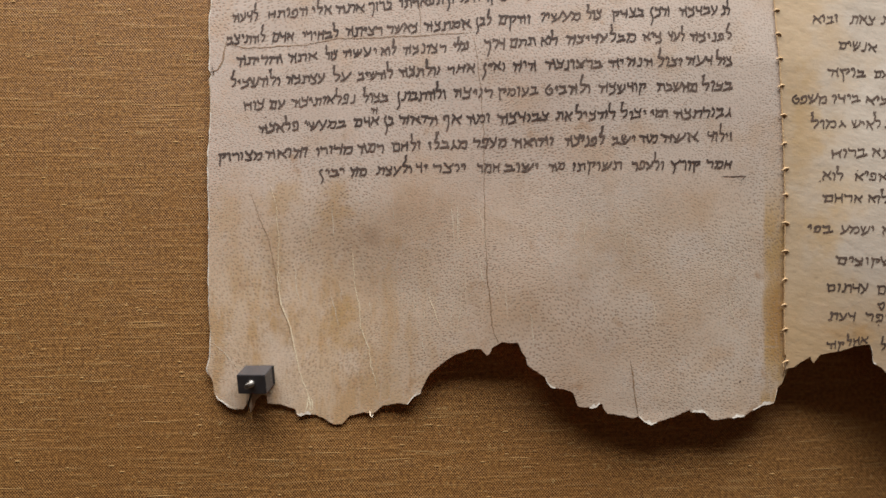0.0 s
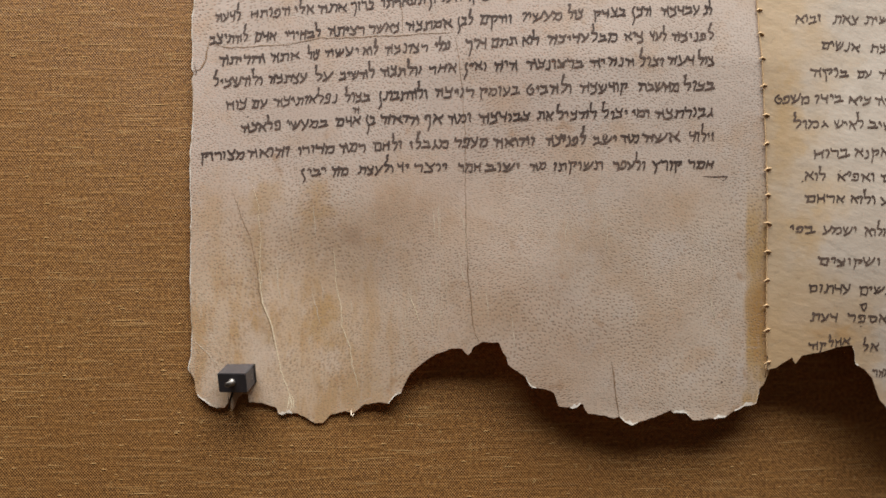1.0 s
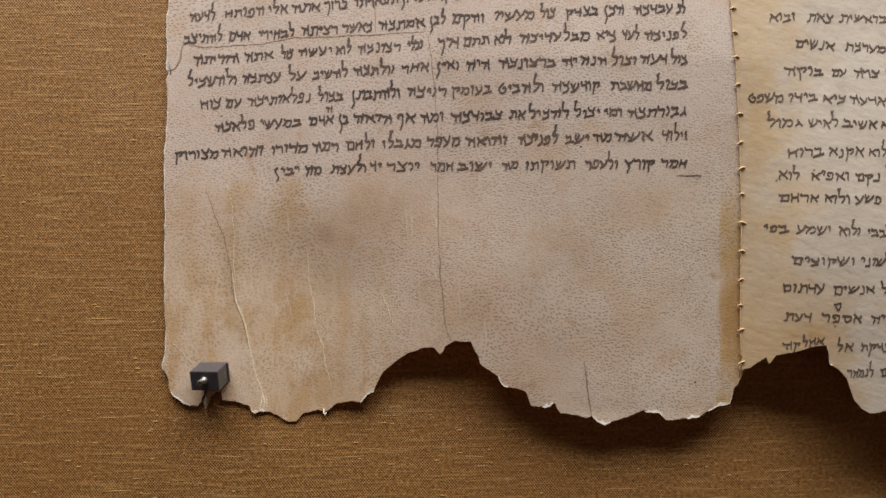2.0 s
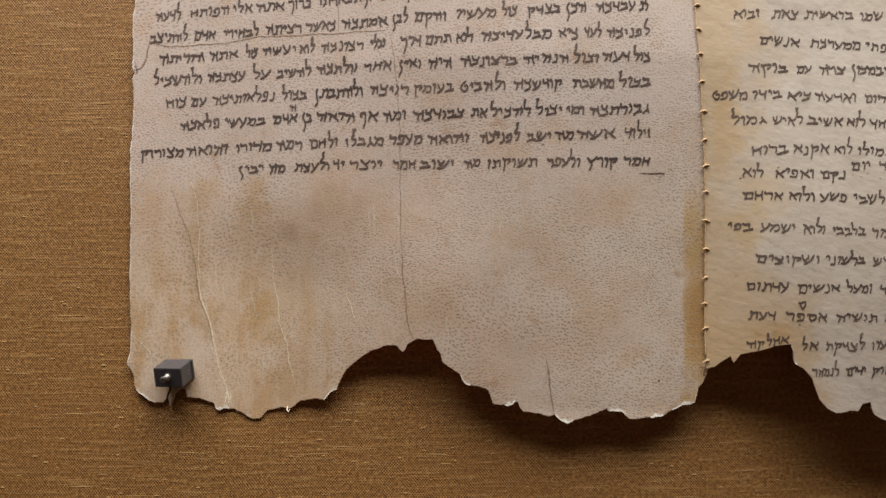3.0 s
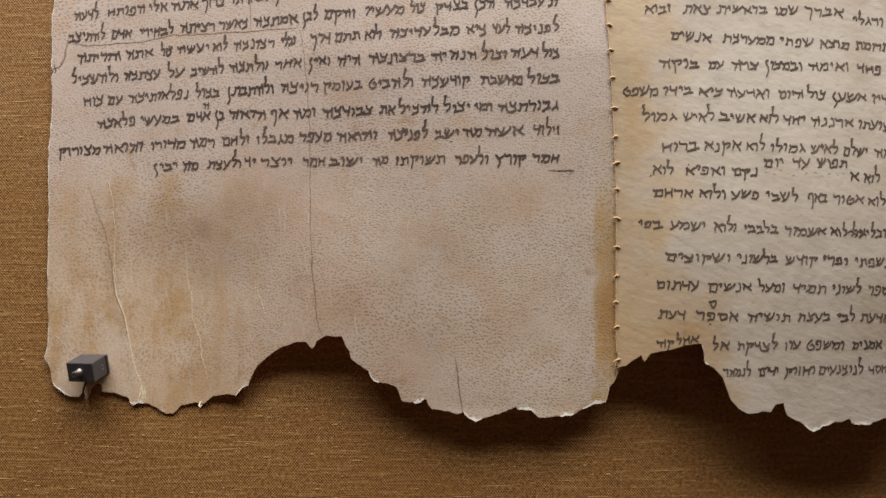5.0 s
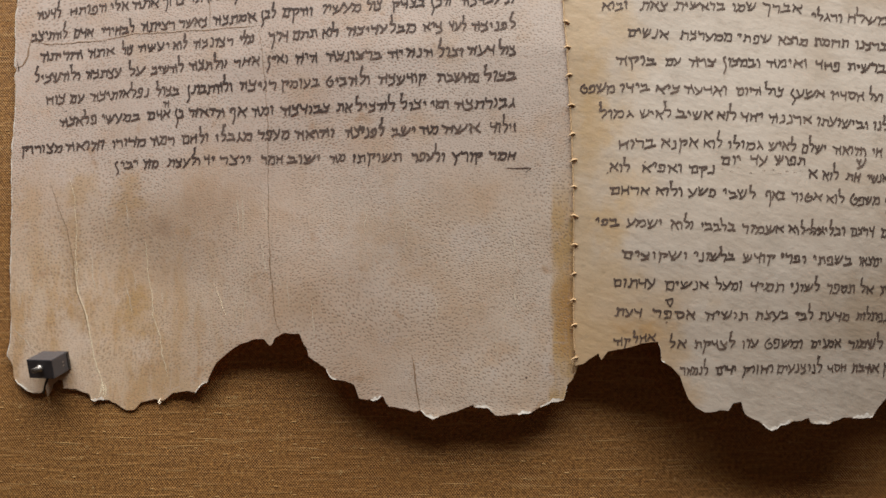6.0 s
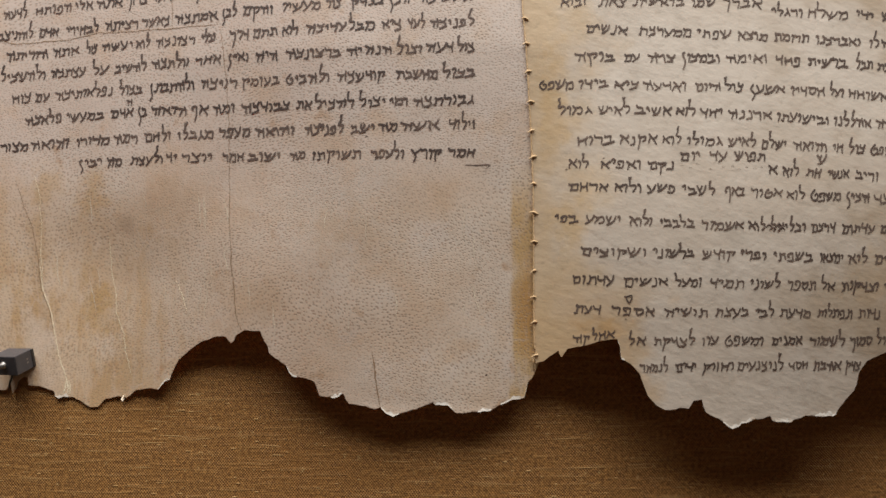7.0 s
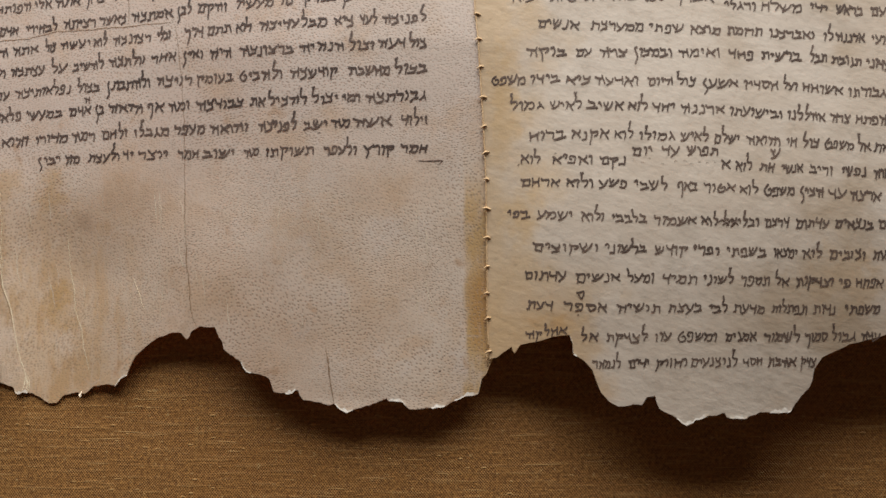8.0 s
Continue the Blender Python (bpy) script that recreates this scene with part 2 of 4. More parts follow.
def plain(name, dark, light, rough, scale=40.0, metal=0.0, depth=0.0003):
    n = Nodes(name)
    x, z, y = n.plane()
    f = n.noise(n.vec(x, z, y), scale, 4, 0.6)
    fine = n.noise(n.vec(x, z, y), scale * 12, 2)
    return n.done(n.mix(f, dark, light), n.span(fine, 0.3, 0.7, rough * 0.85, min(1.0, rough * 1.15)), fine, depth, 0.35, metal)


M_LEFT, M_RIGHT, M_TORN, M_INK, M_LINEN = parchment_follicled(), parchment_smooth(), torn_edge(), ink(), linen()
M_FADED = plain("faded_ink", (0.20, 0.15, 0.11), (0.36, 0.29, 0.22), 0.7, 700)
M_HAIR = plain("split_skin_fibre", (0.70, 0.585, 0.45), (0.79, 0.70, 0.57), 0.7, 300)
M_CREASE = plain("bare_crease_fibre", (0.80, 0.66, 0.44), (0.88, 0.79, 0.62), 0.7, 300)
M_CRACK = plain("dark_crack", (0.20, 0.12, 0.07), (0.36, 0.24, 0.15), 0.8, 300)
M_THREAD = plain("waxed_sinew_thread", (0.56, 0.36, 0.17), (0.78, 0.59, 0.37), 0.6, 900)
M_BLOCK = plain("black_anodised_block", (0.040, 0.038, 0.044), (0.075, 0.072, 0.080), 0.36, 500, 0.0, 0.00008)
M_STEEL = plain("worn_steel", (0.24, 0.23, 0.22), (0.42, 0.40, 0.38), 0.55, 700, 1.0, 0.00005)
M_WIRE = plain("blackened_wire", (0.02, 0.018, 0.016), (0.045, 0.04, 0.035), 0.5, 500)
M_SLUB = plain("linen_slub", (0.33, 0.19, 0.062), (0.46, 0.285, 0.115), 0.75, 600)
M_WALL = plain("gallery_paint", (0.27, 0.195, 0.145), (0.33, 0.24, 0.18), 0.8, 6, 0.0, 0.001)
M_FLOOR = plain("dark_gallery_floor", (0.22, 0.16, 0.10), (0.30, 0.22, 0.14), 0.45, 9, 0.0, 0.001)
M_BOARD = plain("backing_board", (0.30, 0.24, 0.17), (0.38, 0.31, 0.22), 0.8, 20)


# ---- mesh helpers ----
def mesh_of(name, verts, faces, mats, index=None, smooth=True):
    me = bpy.data.meshes.new(name)
    me.from_pydata(verts, [], faces)
    for m in mats:
        me.materials.append(m)
    if index is not None:
        me.polygons.foreach_set("material_index", index)
    me.polygons.foreach_set("use_smooth", [smooth] * len(me.polygons))
    me.update()
    return me


def child(ob, parent):
    ob.parent = parent
    ob.matrix_parent_inverse = parent.matrix_basis.inverted() if parent.parent is None else (parent.parent.matrix_basis @ parent.matrix_parent_inverse @ parent.matrix_basis).inverted()
    return ob


def part(name, bm, material, parent, label=""):
    me = bpy.data.meshes.new(name)
    bm.to_mesh(me)
    bm.free()
    me.materials.append(material)
    ob = child(new(name, me), parent)
    return tagged(ob, label)


def box(a, b, bevel=0.0, segments=2):
    bm = bmesh.new()
    bmesh.ops.create_cube(bm, size=1.0)
    for v in bm.verts:
        v.co = Vector([a[i] + (b[i] - a[i]) * (v.co[i] + 0.5) for i in range(3)])
    if bevel:
        bmesh.ops.bevel(bm, geom=bm.edges[:], offset=bevel, segments=segments, affect="EDGES")
    return bm


def tube(points, radius, sides=8):
    """A round strand through points; radius: a number, or one for each point."""
    bm = bmesh.new()
    pts = [Vector(p) for p in points]
    radii = radius if isinstance(radius, (list, tuple)) else [radius] * len(pts)
    rings = []
    for i, p in enumerate(pts):
        d = (pts[min(i + 1, len(pts) - 1)] - pts[max(i - 1, 0)]).normalized()
        u = d.orthogonal().normalized() if not rings else (u - d * u.dot(d)).normalized()
        w = d.cross(u)
        rings.append([bm.verts.new(p + radii[i] * (math.cos(k * 2 * math.pi / sides) * u + math.sin(k * 2 * math.pi / sides) * w)) for k in range(sides)])
    for r0, r1 in zip(rings, rings[1:]):
        for k in range(sides):
            bm.faces.new((r0[k], r0[(k + 1) % sides], r1[(k + 1) % sides], r1[k]))
    bm.faces.new(rings[0][::-1])
    bm.faces.new(rings[-1])
    for f in bm.faces:
        f.smooth = len(f.verts) == 4
    return bm


def ease(t):
    t = min(1.0, max(0.0, t))
    return t * t * (3 - 2 * t)


def along(knots, s):
    """The value at s of a line through knots (sorted by their first number)."""
    return float(np.interp(s, [k[0] for k in knots], [k[1] for k in knots]))


# ---- the room ----
def slab(name, a, b, material):
    me = bpy.data.meshes.new(name)
    bm = box(a, b)
    bm.to_mesh(me)
    bm.free()
    me.materials.append(material)
    return tagged(new(name, me), kind="structure")


slab("floor", (-1.6, -1.5, -0.1), (1.6, 0.15, 0.0), M_FLOOR)
slab("ceiling", (-1.6, -1.5, 2.6), (1.6, 0.15, 2.7), M_WALL)
slab("wall_north", (-1.6, 0.03, 0.0), (1.6, 0.15, 2.6), M_WALL)
slab("wall_south", (-1.6, -1.62, 0.0), (1.6, -1.5, 2.6), M_WALL)
slab("wall_west", (-1.72, -1.5, 0.0), (-1.6, 0.15, 2.6), M_WALL)
slab("wall_east", (1.6, -1.5, 0.0), (1.72, 0.15, 2.6), M_WALL)

# ---- linen-covered display panel ----
panel = tagged(new("display_panel"), "upright display panel covered in golden-brown slubbed linen", "display panel")
panel.matrix_basis = pose(0.05, 0.03, 1.3)
part("board", box((-0.45, 0.011, 1.22), (0.62, 0.030, 1.86), 0.002), M_BOARD, panel, "pale backing board behind the linen")


def sag(x):
    """How far the cloth hangs back from its foremost place."""
    return 0.006 * ease((x - 0.085) / 0.14) + 0.002 * ease((-0.02 - x) / 0.09)


def cloth_mesh():
    """The stretched cloth: a front that bows a little, wrapped round the board's edges."""
    bm = bmesh.new()
    xs = np.linspace(-0.452, 0.622, 160)
    rows = [(1.218, 0.011), (1.218, None), (1.862, None), (1.862, 0.011)]
    grid = [[bm.verts.new((x, y if y is not None else sag(x) + 0.0002 * (k in (0, 3)), z)) for k, (z, y) in enumerate(rows)] for x in xs]
    for c0, c1 in zip(grid, grid[1:]):
        for k in range(3):
            bm.faces.new((c0[k], c1[k], c1[k + 1], c0[k + 1]))
    bm.faces.new(grid[0])
    bm.faces.new(grid[-1][::-1])
    bm.faces.new([c[0] for c in grid][::-1] + [c[3] for c in grid])
    return bm


cloth = part("linen_cloth", cloth_mesh(), M_LINEN, panel, "golden-brown woven linen")


def slubs():
    """Thick places in the weft: short tapered lumps lying on the weave."""
    rnd = random.Random(5)
    verts, faces = [], []
    for k in range(2600):
        x, z = rnd.uniform(-0.15, 0.26), rnd.uniform(1.40, 1.60)
        long_one = rnd.random() < 0.30
        length = rnd.uniform(0.003, 0.014) if long_one else rnd.uniform(0.0005, 0.0022)
        fat = rnd.uniform(0.00010, 0.00020) if long_one else rnd.uniform(0.00012, 0.00034)
        n, base = 7, len(verts)
        up = rnd.uniform(-0.05, 0.03)
        if rnd.random() < 0.20:
            up, length = rnd.uniform(-4, 4), length * 0.35
        for i in range(n):
            s = i / (n - 1)
            r = fat * math.sin(math.pi * (0.06 + 0.88 * s)) * rnd.uniform(0.7, 1.2)
            cx, cz = x + (s - 0.5) * length / math.hypot(1, up), z + (s - 0.5) * length * up / math.hypot(1, up)
            for j in range(5):
                a = math.pi * j / 4
                verts.append((cx, sag(cx) + 0.00003 - 0.55 * r * math.sin(a), cz + r * math.cos(a)))
        for i in range(n - 1):
            for j in range(4):
                p = base + i * 5 + j
                faces.append((p, p + 5, p + 6, p + 1))
    return mesh_of("slub", verts, faces, [M_SLUB])


tagged(child(new("slub", slubs()), cloth), "thick yellow weft slubs", kind="stuff")

# ---- the scroll: two sheets of skin sewn edge to edge (knots in millimetres, heights from 1.5 m) ----
# the torn lower edges, from the clip to the seam and on to the far flap
TORN_CORNER = [(-61.6, -31.0), (-60.8, -33.0), (-60.4, -36.1), (-59.3, -37.5), (-56.2, -40.1), (-54.1, -40.8), (-51.9, -40.6), (-50.9, -39.2),
    (-50.7, -37.5), (-49.7, -41.6), (-48.8, -40.3), (-48.0, -37.9), (-46.4, -36.5), (-44.9, -36.7), (-44.7, -39.1), (-41.6, -39.4), (-36.4, -40.8),
    (-35.9, -42.2), (-34.8, -43.1), (-33.5, -42.5), (-30.4, -42.6), (-28.3, -43.8), (-24.8, -45.8), (-22.6, -45.6), (-20.3, -43.4), (-18.2, -42.9),
    (-15.8, -42.3), (-13.5, -42.8), (-12.1, -41.8)]
TORN_COVE = [(-10.3, -40.5), (-5.9, -39.6), (-2.9, -40.1), (-1.0, -37.8), (0.1, -37.0), (1.1, -36.6), (1.3, -35.6), (2.9, -32.5), (4.1, -30.4),
    (8.6, -26.9), (11.6, -24.9), (16.3, -23.4), (19.2, -23.4), (19.9, -24.2), (20.9, -25.1), (21.9, -24.1), (22.3, -22.9), (23.6, -22.2),
    (25.3, -21.5), (27.9, -21.6), (30.1, -21.5), (31.3, -24.5), (32.3, -25.6), (32.8, -28.2), (34.6, -29.5), (38.0, -31.7), (38.7, -33.4),
    (39.7, -34.7), (43.9, -35.5), (45.4, -36.2)]
TORN_LOBE = [(46.5, -36.7), (47.2, -38.4), (47.9, -40.8), (52.2, -41.6), (53.6, -41.1), (54.3, -40.3), (55.3, -40.3), (55.8, -41.7), (56.9, -43.2),
    (59.3, -43.3), (64.5, -44.4), (66.2, -43.9), (68.0, -45.9), (70.0, -46.7), (73.2, -45.4), (79.1, -43.6), (81.8, -42.4), (82.3, -43.2),
    (86.4, -43.3), (88.4, -45.3), (90.6, -45.6), (95.6, -45.2), (99.2, -44.7), (100.5, -43.8), (104.8, -41.9), (108.3, -40.9), (108.8, -39.1),
    (109.3, -36.7), (110.5, -35.4), (112.3, -31.1)]
LEFT_BOTTOM = TORN_CORNER + TORN_COVE + TORN_LOBE
LEFT_SIDE = [(-61.2, 82.8), (-62.3, 76.0), (-61.8, 65.6), (-62.1, 61.5), (-61.0, 60.5), (-62.0, 58.4), (-61.6, 48.4), (-62.6, 33.0), (-62.1, 14.2),
    (-62.4, -2.7), (-61.7, -19.6), (-62.0, -25.5), (-62.9, -28.3), (-62.4, -30.0), (-61.6, -31.0)]
SEAM = [(107.9, 80.5), (108.5, 70.4), (109.2, 62.7), (109.7, 54.6), (110.7, 37.4), (111.4, 22.1), (111.6, 4.2), (111.7, -18.6), (112.2, -31.1)]
TORN_NICK = [(110.7, -30.9), (111.4, -30.6), (113.1, -30.2), (116.3, -28.1), (118.2, -26.6), (118.5, -27.7), (119.1, -28.7), (121.0, -26.1),
    (126.2, -25.0), (130.5, -23.4), (135.0, -23.1), (135.8, -25.0), (136.1, -28.5), (139.1, -30.4), (141.5, -33.1), (142.4, -35.5), (144.0, -39.6)]
TORN_FLAP = [(146.2, -42.1), (148.7, -43.4), (151.6, -43.4), (153.2, -42.7), (155.6, -42.8), (156.9, -40.6), (159.3, -40.4), (159.9, -42.8),
    (160.5, -44.2), (164.4, -46.2), (166.6, -47.8), (168.2, -48.9), (170.0, -48.2), (170.7, -47.4), (172.7, -47.1), (174.3, -46.1), (176.8, -46.0),
    (178.1, -45.4), (179.1, -45.2), (179.8, -46.7), (184.5, -47.1), (189.3, -45.2), (197.2, -45.1), (198.0, -44.6), (199.2, -42.4), (200.7, -40.3),
    (203.0, -37.8), (203.7, -35.8), (204.2, -32.4), (206.5, -29.0), (213.5, -25.8), (219.5, -24.0), (223.7, -22.7)]
RIGHT_BOTTOM = TORN_NICK + TORN_FLAP
RIGHT_BOTTOM += [(232.0, -21.0), (244.0, -26.0), (258.0, -38.0), (275.0, -43.0), (300.0, -40.0)]
SIDE_UP = [(z, x) for x, z in reversed(LEFT_SIDE)]
SEAM_UP = [(z, x) for x, z in reversed(SEAM)]
TOP = 150.0


def creasing(x, z):
    """Shallow buckles of the skin, in metres."""
    v = Vector((x * 34, z * 13, 1.7))
    w = Vector((x * 95, z * 60, 4.2))
    tuck = math.exp(-((x - 0.0206 - 0.02 * (1.50 - z) ** 2) / 0.0012) ** 2)
    fold = math.exp(-((x + 0.040 - 0.20 * (1.49 - z)) / 0.0016) ** 2) * ease((1.53 - z) / 0.03)
    return 0.00050 * noise.noise(v) + 0.00014 * noise.noise(w) - 0.00008 * tuck + 0.00008 * fold


def lie_left(x, z):
    """How far the dotted sheet stands off the linen, without its buckles: its lower corner lies on the cloth."""
    rise, late = ease((x + 0.060) / 0.128), ease((x + 0.030) / 0.075)
    w = ease((1.525 - z) / 0.035)
    lift = 0.0133 * (1 - 0.52 * min(1.0, max(0.0, (1.562 - z) / 0.105)))
    return 0.0006 - 0.0003 * w + ((1 - w) * rise + w * late) * lift - 0.0022 * ease((x - 0.085) / 0.03)


def proud_left(x, z):
    return max(0.00036, lie_left(x, z) + creasing(x, z) * ease((x + 0.062) / 0.02))


def proud_right(x, z):
    """The smooth sheet: level with its neighbour at the seam, then further out, its lower flap bent back."""
    free = 0.0145 * (1 - 0.42 * ease((1.520 - z) / 0.105)) - 0.004 * ease((x - 0.150) / 0.07) * ease((1.540 - z) / 0.12) + 0.8 * creasing(x + 0.5, z)
    w = ease((x - 0.109) / 0.021)
    return (1 - w) * (proud_left(x, z) + 0.0004) + w * free


def ragged(x, z, seed, fine=0.00012):
    return fine * noise.noise(Vector((x * 900, z * 900, seed))) + 1.2 * fine * noise.noise(Vector((x * 480, z * 480, seed + 6))) + 2.0 * fine * noise.noise(Vector((x * 260, z * 260, seed + 3)))


# where the skin has split at its edge and shows white fibre: middle and half-width
FRAYED = [(-57.0, 3.0), (-34.0, 2.0), (-1.0, 2.0), (39.5, 1.5), (53.0, 1.5), (69.0, 2.6), (85.0, 2.5), (97.0, 2.0), (105.5, 3.6),
    (136.2, 1.0), (168.5, 3.0), (173.0, 1.5), (183.0, 2.6), (195.0, 3.0)]


def sheet_mesh(name, bottom, left, right, proud, skin, columns, rows, torn_left):
    x0, x1 = bottom[0][0], bottom[-1][0]
    thick = 0.00030
    us = np.linspace(0, 1, columns)
    if torn_left:
        us = np.concatenate([[0, 0.0015, 0.003], np.linspace(0.0045, 1, columns - 3)])
    vs = [0.0, -1.0, -2.0] + list(np.linspace(0.015, 1, rows - 3) ** 1.15)
    front, back, frayed = [], [], []
    for u in us:
        xb = x0 + (x1 - x0) * u
        zb = along(bottom, xb) + 1000 * ragged(xb / 1000, 0, 2.5)
        split_at = max(math.exp(-((xb - c) / w) ** 2) for c, w in FRAYED)
        frayed.append(split_at > 0.35)
        steep = abs(along(bottom, xb + 0.6) - along(bottom, xb - 0.6)) / 1.2
        rim = (0.06 + 1.5 * split_at * (0.35 + 1.3 * abs(noise.noise(Vector((xb * 0.7, 1.7, 0))))) + 0.22 * abs(noise.noise(Vector((xb * 0.9, 4.7, 0))))) / (1 + steep)
        for k, v in enumerate(vs):
            z = zb + (TOP - zb) * v if v >= 0 else zb + rim * -v * 0.5
            x = xb + max(0.0, 1 - u / 0.06) * (left(z) - x0) + max(0.0, 1 - (1 - u) / 0.06) * (right(z) - x1)
            if torn_left:
                x += 1000 * ragged(0, z / 1000, 9.1, 0.00016) * max(0.0, 1 - u / 0.02)
            xm, zm = x / 1000, 1.5 + z / 1000
            y = proud(xm, zm)
            curl = (-0.00006 if k == 0 else -0.00002 if k == 1 else 0.0) if frayed[-1] else (0.00008 if k == 0 else 0.0)
            if torn_left and u == 0:
                curl = 0.00008
            front.append((xm, -(y - curl), zm))
            back.append((xm, -(y - thick), zm))
    nv, nu = len(vs), len(us)
    faces, index = [], []
    off = nu * nv
    for i in range(nu - 1):
        for k in range(nv - 1):
            p = i * nv + k
            faces.append((p, p + nv, p + nv + 1, p + 1))
            index.append(1 if (k < 2 and frayed[i]) or (torn_left and i == 0) else 0)
            faces.append((off + p, off + p + 1, off + p + nv + 1, off + p + nv))
            index.append(0)
    loop = [i * nv for i in range(nu)] + [(nu - 1) * nv + k for k in range(1, nv)] + [i * nv + nv - 1 for i in range(nu - 2, -1, -1)] + [k for k in range(nv - 2, 0, -1)]
    wall = 2 * off
    ring = [front[a] for a in loop] + [back[a] for a in loop]
    n = len(loop)
    for i in range(n):
        j = (i + 1) % n
        faces.append((wall + i, wall + n + i, wall + n + j, wall + j))
        index.append(1)
    return mesh_of(name, front + back + ring, faces, [skin, M_TORN], index)


scroll = tagged(new("parchment_scroll"), "ancient beige parchment scroll with torn lower edge and dark Hebrew handwriting", "scroll")
scroll.matrix_basis = pose(0.1, -0.005, 1.456)
sheet_left = child(new("parchment_sheet", sheet_mesh("parchment_sheet", LEFT_BOTTOM, lambda z: along(SIDE_UP, z), lambda z: along(SEAM_UP, z) + 0.9, proud_left, M_LEFT, 1000, 120, True)), scroll)
tagged(sheet_left, "grey-beige follicle-dotted parchment sheet, cracked and stained")
sheet_right = child(new("parchment_sheet", sheet_mesh("parchment_sheet", RIGHT_BOTTOM, lambda z: along(SEAM_UP, z), lambda z: 300.0, proud_right, M_RIGHT, 950, 100, False)), scroll)
tagged(sheet_right, "smooth cream parchment sheet with yellow stains")
SHEETS = {"L": (sheet_left, proud_left), "R": (sheet_right, proud_right)}


# ---- cracks and creases ----
def ribbon(name, knots, width, material, key, lift, label, seed, wander=0.25):
    """A narrow uneven strip that follows the skin; width in millimetres."""
    sheet, proud = SHEETS[key]
    pts = [Vector((a, b, 0)) for a, b in knots]
    dense = []
    for a, b in zip(pts, pts[1:]):
        n = max(2, int((b - a).length / 0.6))
        dense += [a.lerp(b, i / n) for i in range(n)]
    dense.append(pts[-1])
    verts, faces = [], []
    for i, p in enumerate(dense):
        d = (dense[min(i + 1, len(dense) - 1)] - dense[max(i - 1, 0)]).normalized()
        side = Vector((-d.y, d.x, 0))
        p = p + side * wander * (noise.noise(Vector((i * 0.35, seed, 0))) + 1.2 * noise.noise(Vector((i * 0.09, seed, 5))))
        taper = min(1.0, 0.25 + i / 8, 0.25 + (len(dense) - 1 - i) / 8)
        w = width * taper * (0.55 + 0.9 * abs(noise.noise(Vector((i * 0.22, seed, 2)))) + 0.3 * noise.noise(Vector((i * 0.8, seed, 8))))
        for s, h in ((-0.5, 0.02), (0.0, lift), (0.5, 0.02)):
            q = p + side * s * w
            x, z = q.x / 1000, 1.5 + q.y / 1000
            verts.append((x, -(proud(x, z) + h / 1000 + 0.00005), z))
    for i in range(len(dense) - 1):
        for k in range(2):
            a = i * 3 + k
            faces.append((a, a + 1, a + 4, a + 3))
    return tagged(child(new(name, mesh_of(name, verts, faces, [material])), sheet), label)


CREASE_A = [(-49.3, 24.4), (-47.6, 19.3), (-43.7, 9.8), (-41.9, 0.5), (-40.6, -9.7), (-38.0, -15.6), (-36.4, -23.3), (-35.0, -30.0), (-32.5, -37.6),
    (-31.4, -42.7)]
CREASE_B = [(-19.3, 7.1), (-18.0, -6.5), (-16.4, -16.7), (-14.4, -24.3), (-12.9, -31.0), (-11.8, -35.3)]
CREASE_E = [(-43.7, 26.1), (-41.7, 19.2), (-41.2, 10.7), (-41.4, 2.2), (-40.6, -6.3)]
CRACK_C = [(17.6, 70.4), (18.8, 61.9), (19.7, 51.8), (20.5, 38.4), (20.4, 25.1), (20.6, 6.6), (21.7, -8.5), (23.0, -18.6), (24.0, -21.3)]
CRACK_D = [(63.7, -27.1), (64.5, -32.5), (65.1, -37.6), (66.1, -44.2)]
CRACK_F = [(-61.8, 60.8), (-59.5, 61.5), (-57.9, 64.3), (-57.1, 69.1), (-56.6, 70.8)]
CRACK_G = [(-56.1, 69.5), (-51.8, 68.1), (-43.3, 68.5), (-33.0, 68.8), (-22.6, 70.6), (-12.4, 70.4), (2.0, 70.5), (11.2, 70.7), (16.6, 70.8)]
CRACK_H = [(1.6, 80.6), (1.9, 76.2), (2.0, 70.7)]
CREASE_I = [(-61.4, -20.6), (-58.2, -23.3), (-55.2, -26.4), (-53.5, -28.1)]
CREASE_J = [(-32.5, -36.8), (-32.0, -39.5), (-32.4, -42.2)]
CREASE_K = [(3.1, -6.7), (4.9, -10.9), (6.9, -16.0)]
ribbon("crease", CREASE_A[3:], 0.38, M_CREASE, "L", 0.04, "pale raised crease", 1.0)
for k, shift in enumerate((-1.1, -0.2, 0.9)):
    ribbon("crease", [(x + shift * (0.3 + 0.35 * i), z) for i, (x, z) in enumerate(CREASE_J)], 0.55, M_CREASE, "L", 0.03, "frayed pale end of a crease", 1.5 + k, 0.3)
ribbon("crease", CREASE_B, 0.34, M_CREASE, "L", 0.04, "pale raised crease", 2.0, 0.4)
ribbon("crease", CREASE_E, 0.20, M_CREASE, "L", 0.08, "pale hairline crease", 3.0)
ribbon("crease", CREASE_I, 0.26, M_HAIR, "L", 0.03, "corner fold line", 3.5)
ribbon("crease", CREASE_K, 0.26, M_CREASE, "L", 0.08, "pale hairline crease", 3.7)
ribbon("crack", [(x - 0.5, z + 0.3) for x, z in CREASE_A[:7]], 0.22, M_CRACK, "L", 0.04, "brown crack beside a crease", 4.0)
ribbon("crack", CRACK_C[:6], 0.20, M_CRACK, "L", 0.05, "long thin brown crack", 5.0, 0.3)
ribbon("crack", CRACK_C[5:], 0.34, M_CRACK, "L", 0.06, "brown crack running to the torn edge", 5.5, 0.3)
ribbon("crack", CRACK_D, 0.42, M_CRACK, "L", 0.06, "short brown crack at the torn edge", 6.0, 0.15)
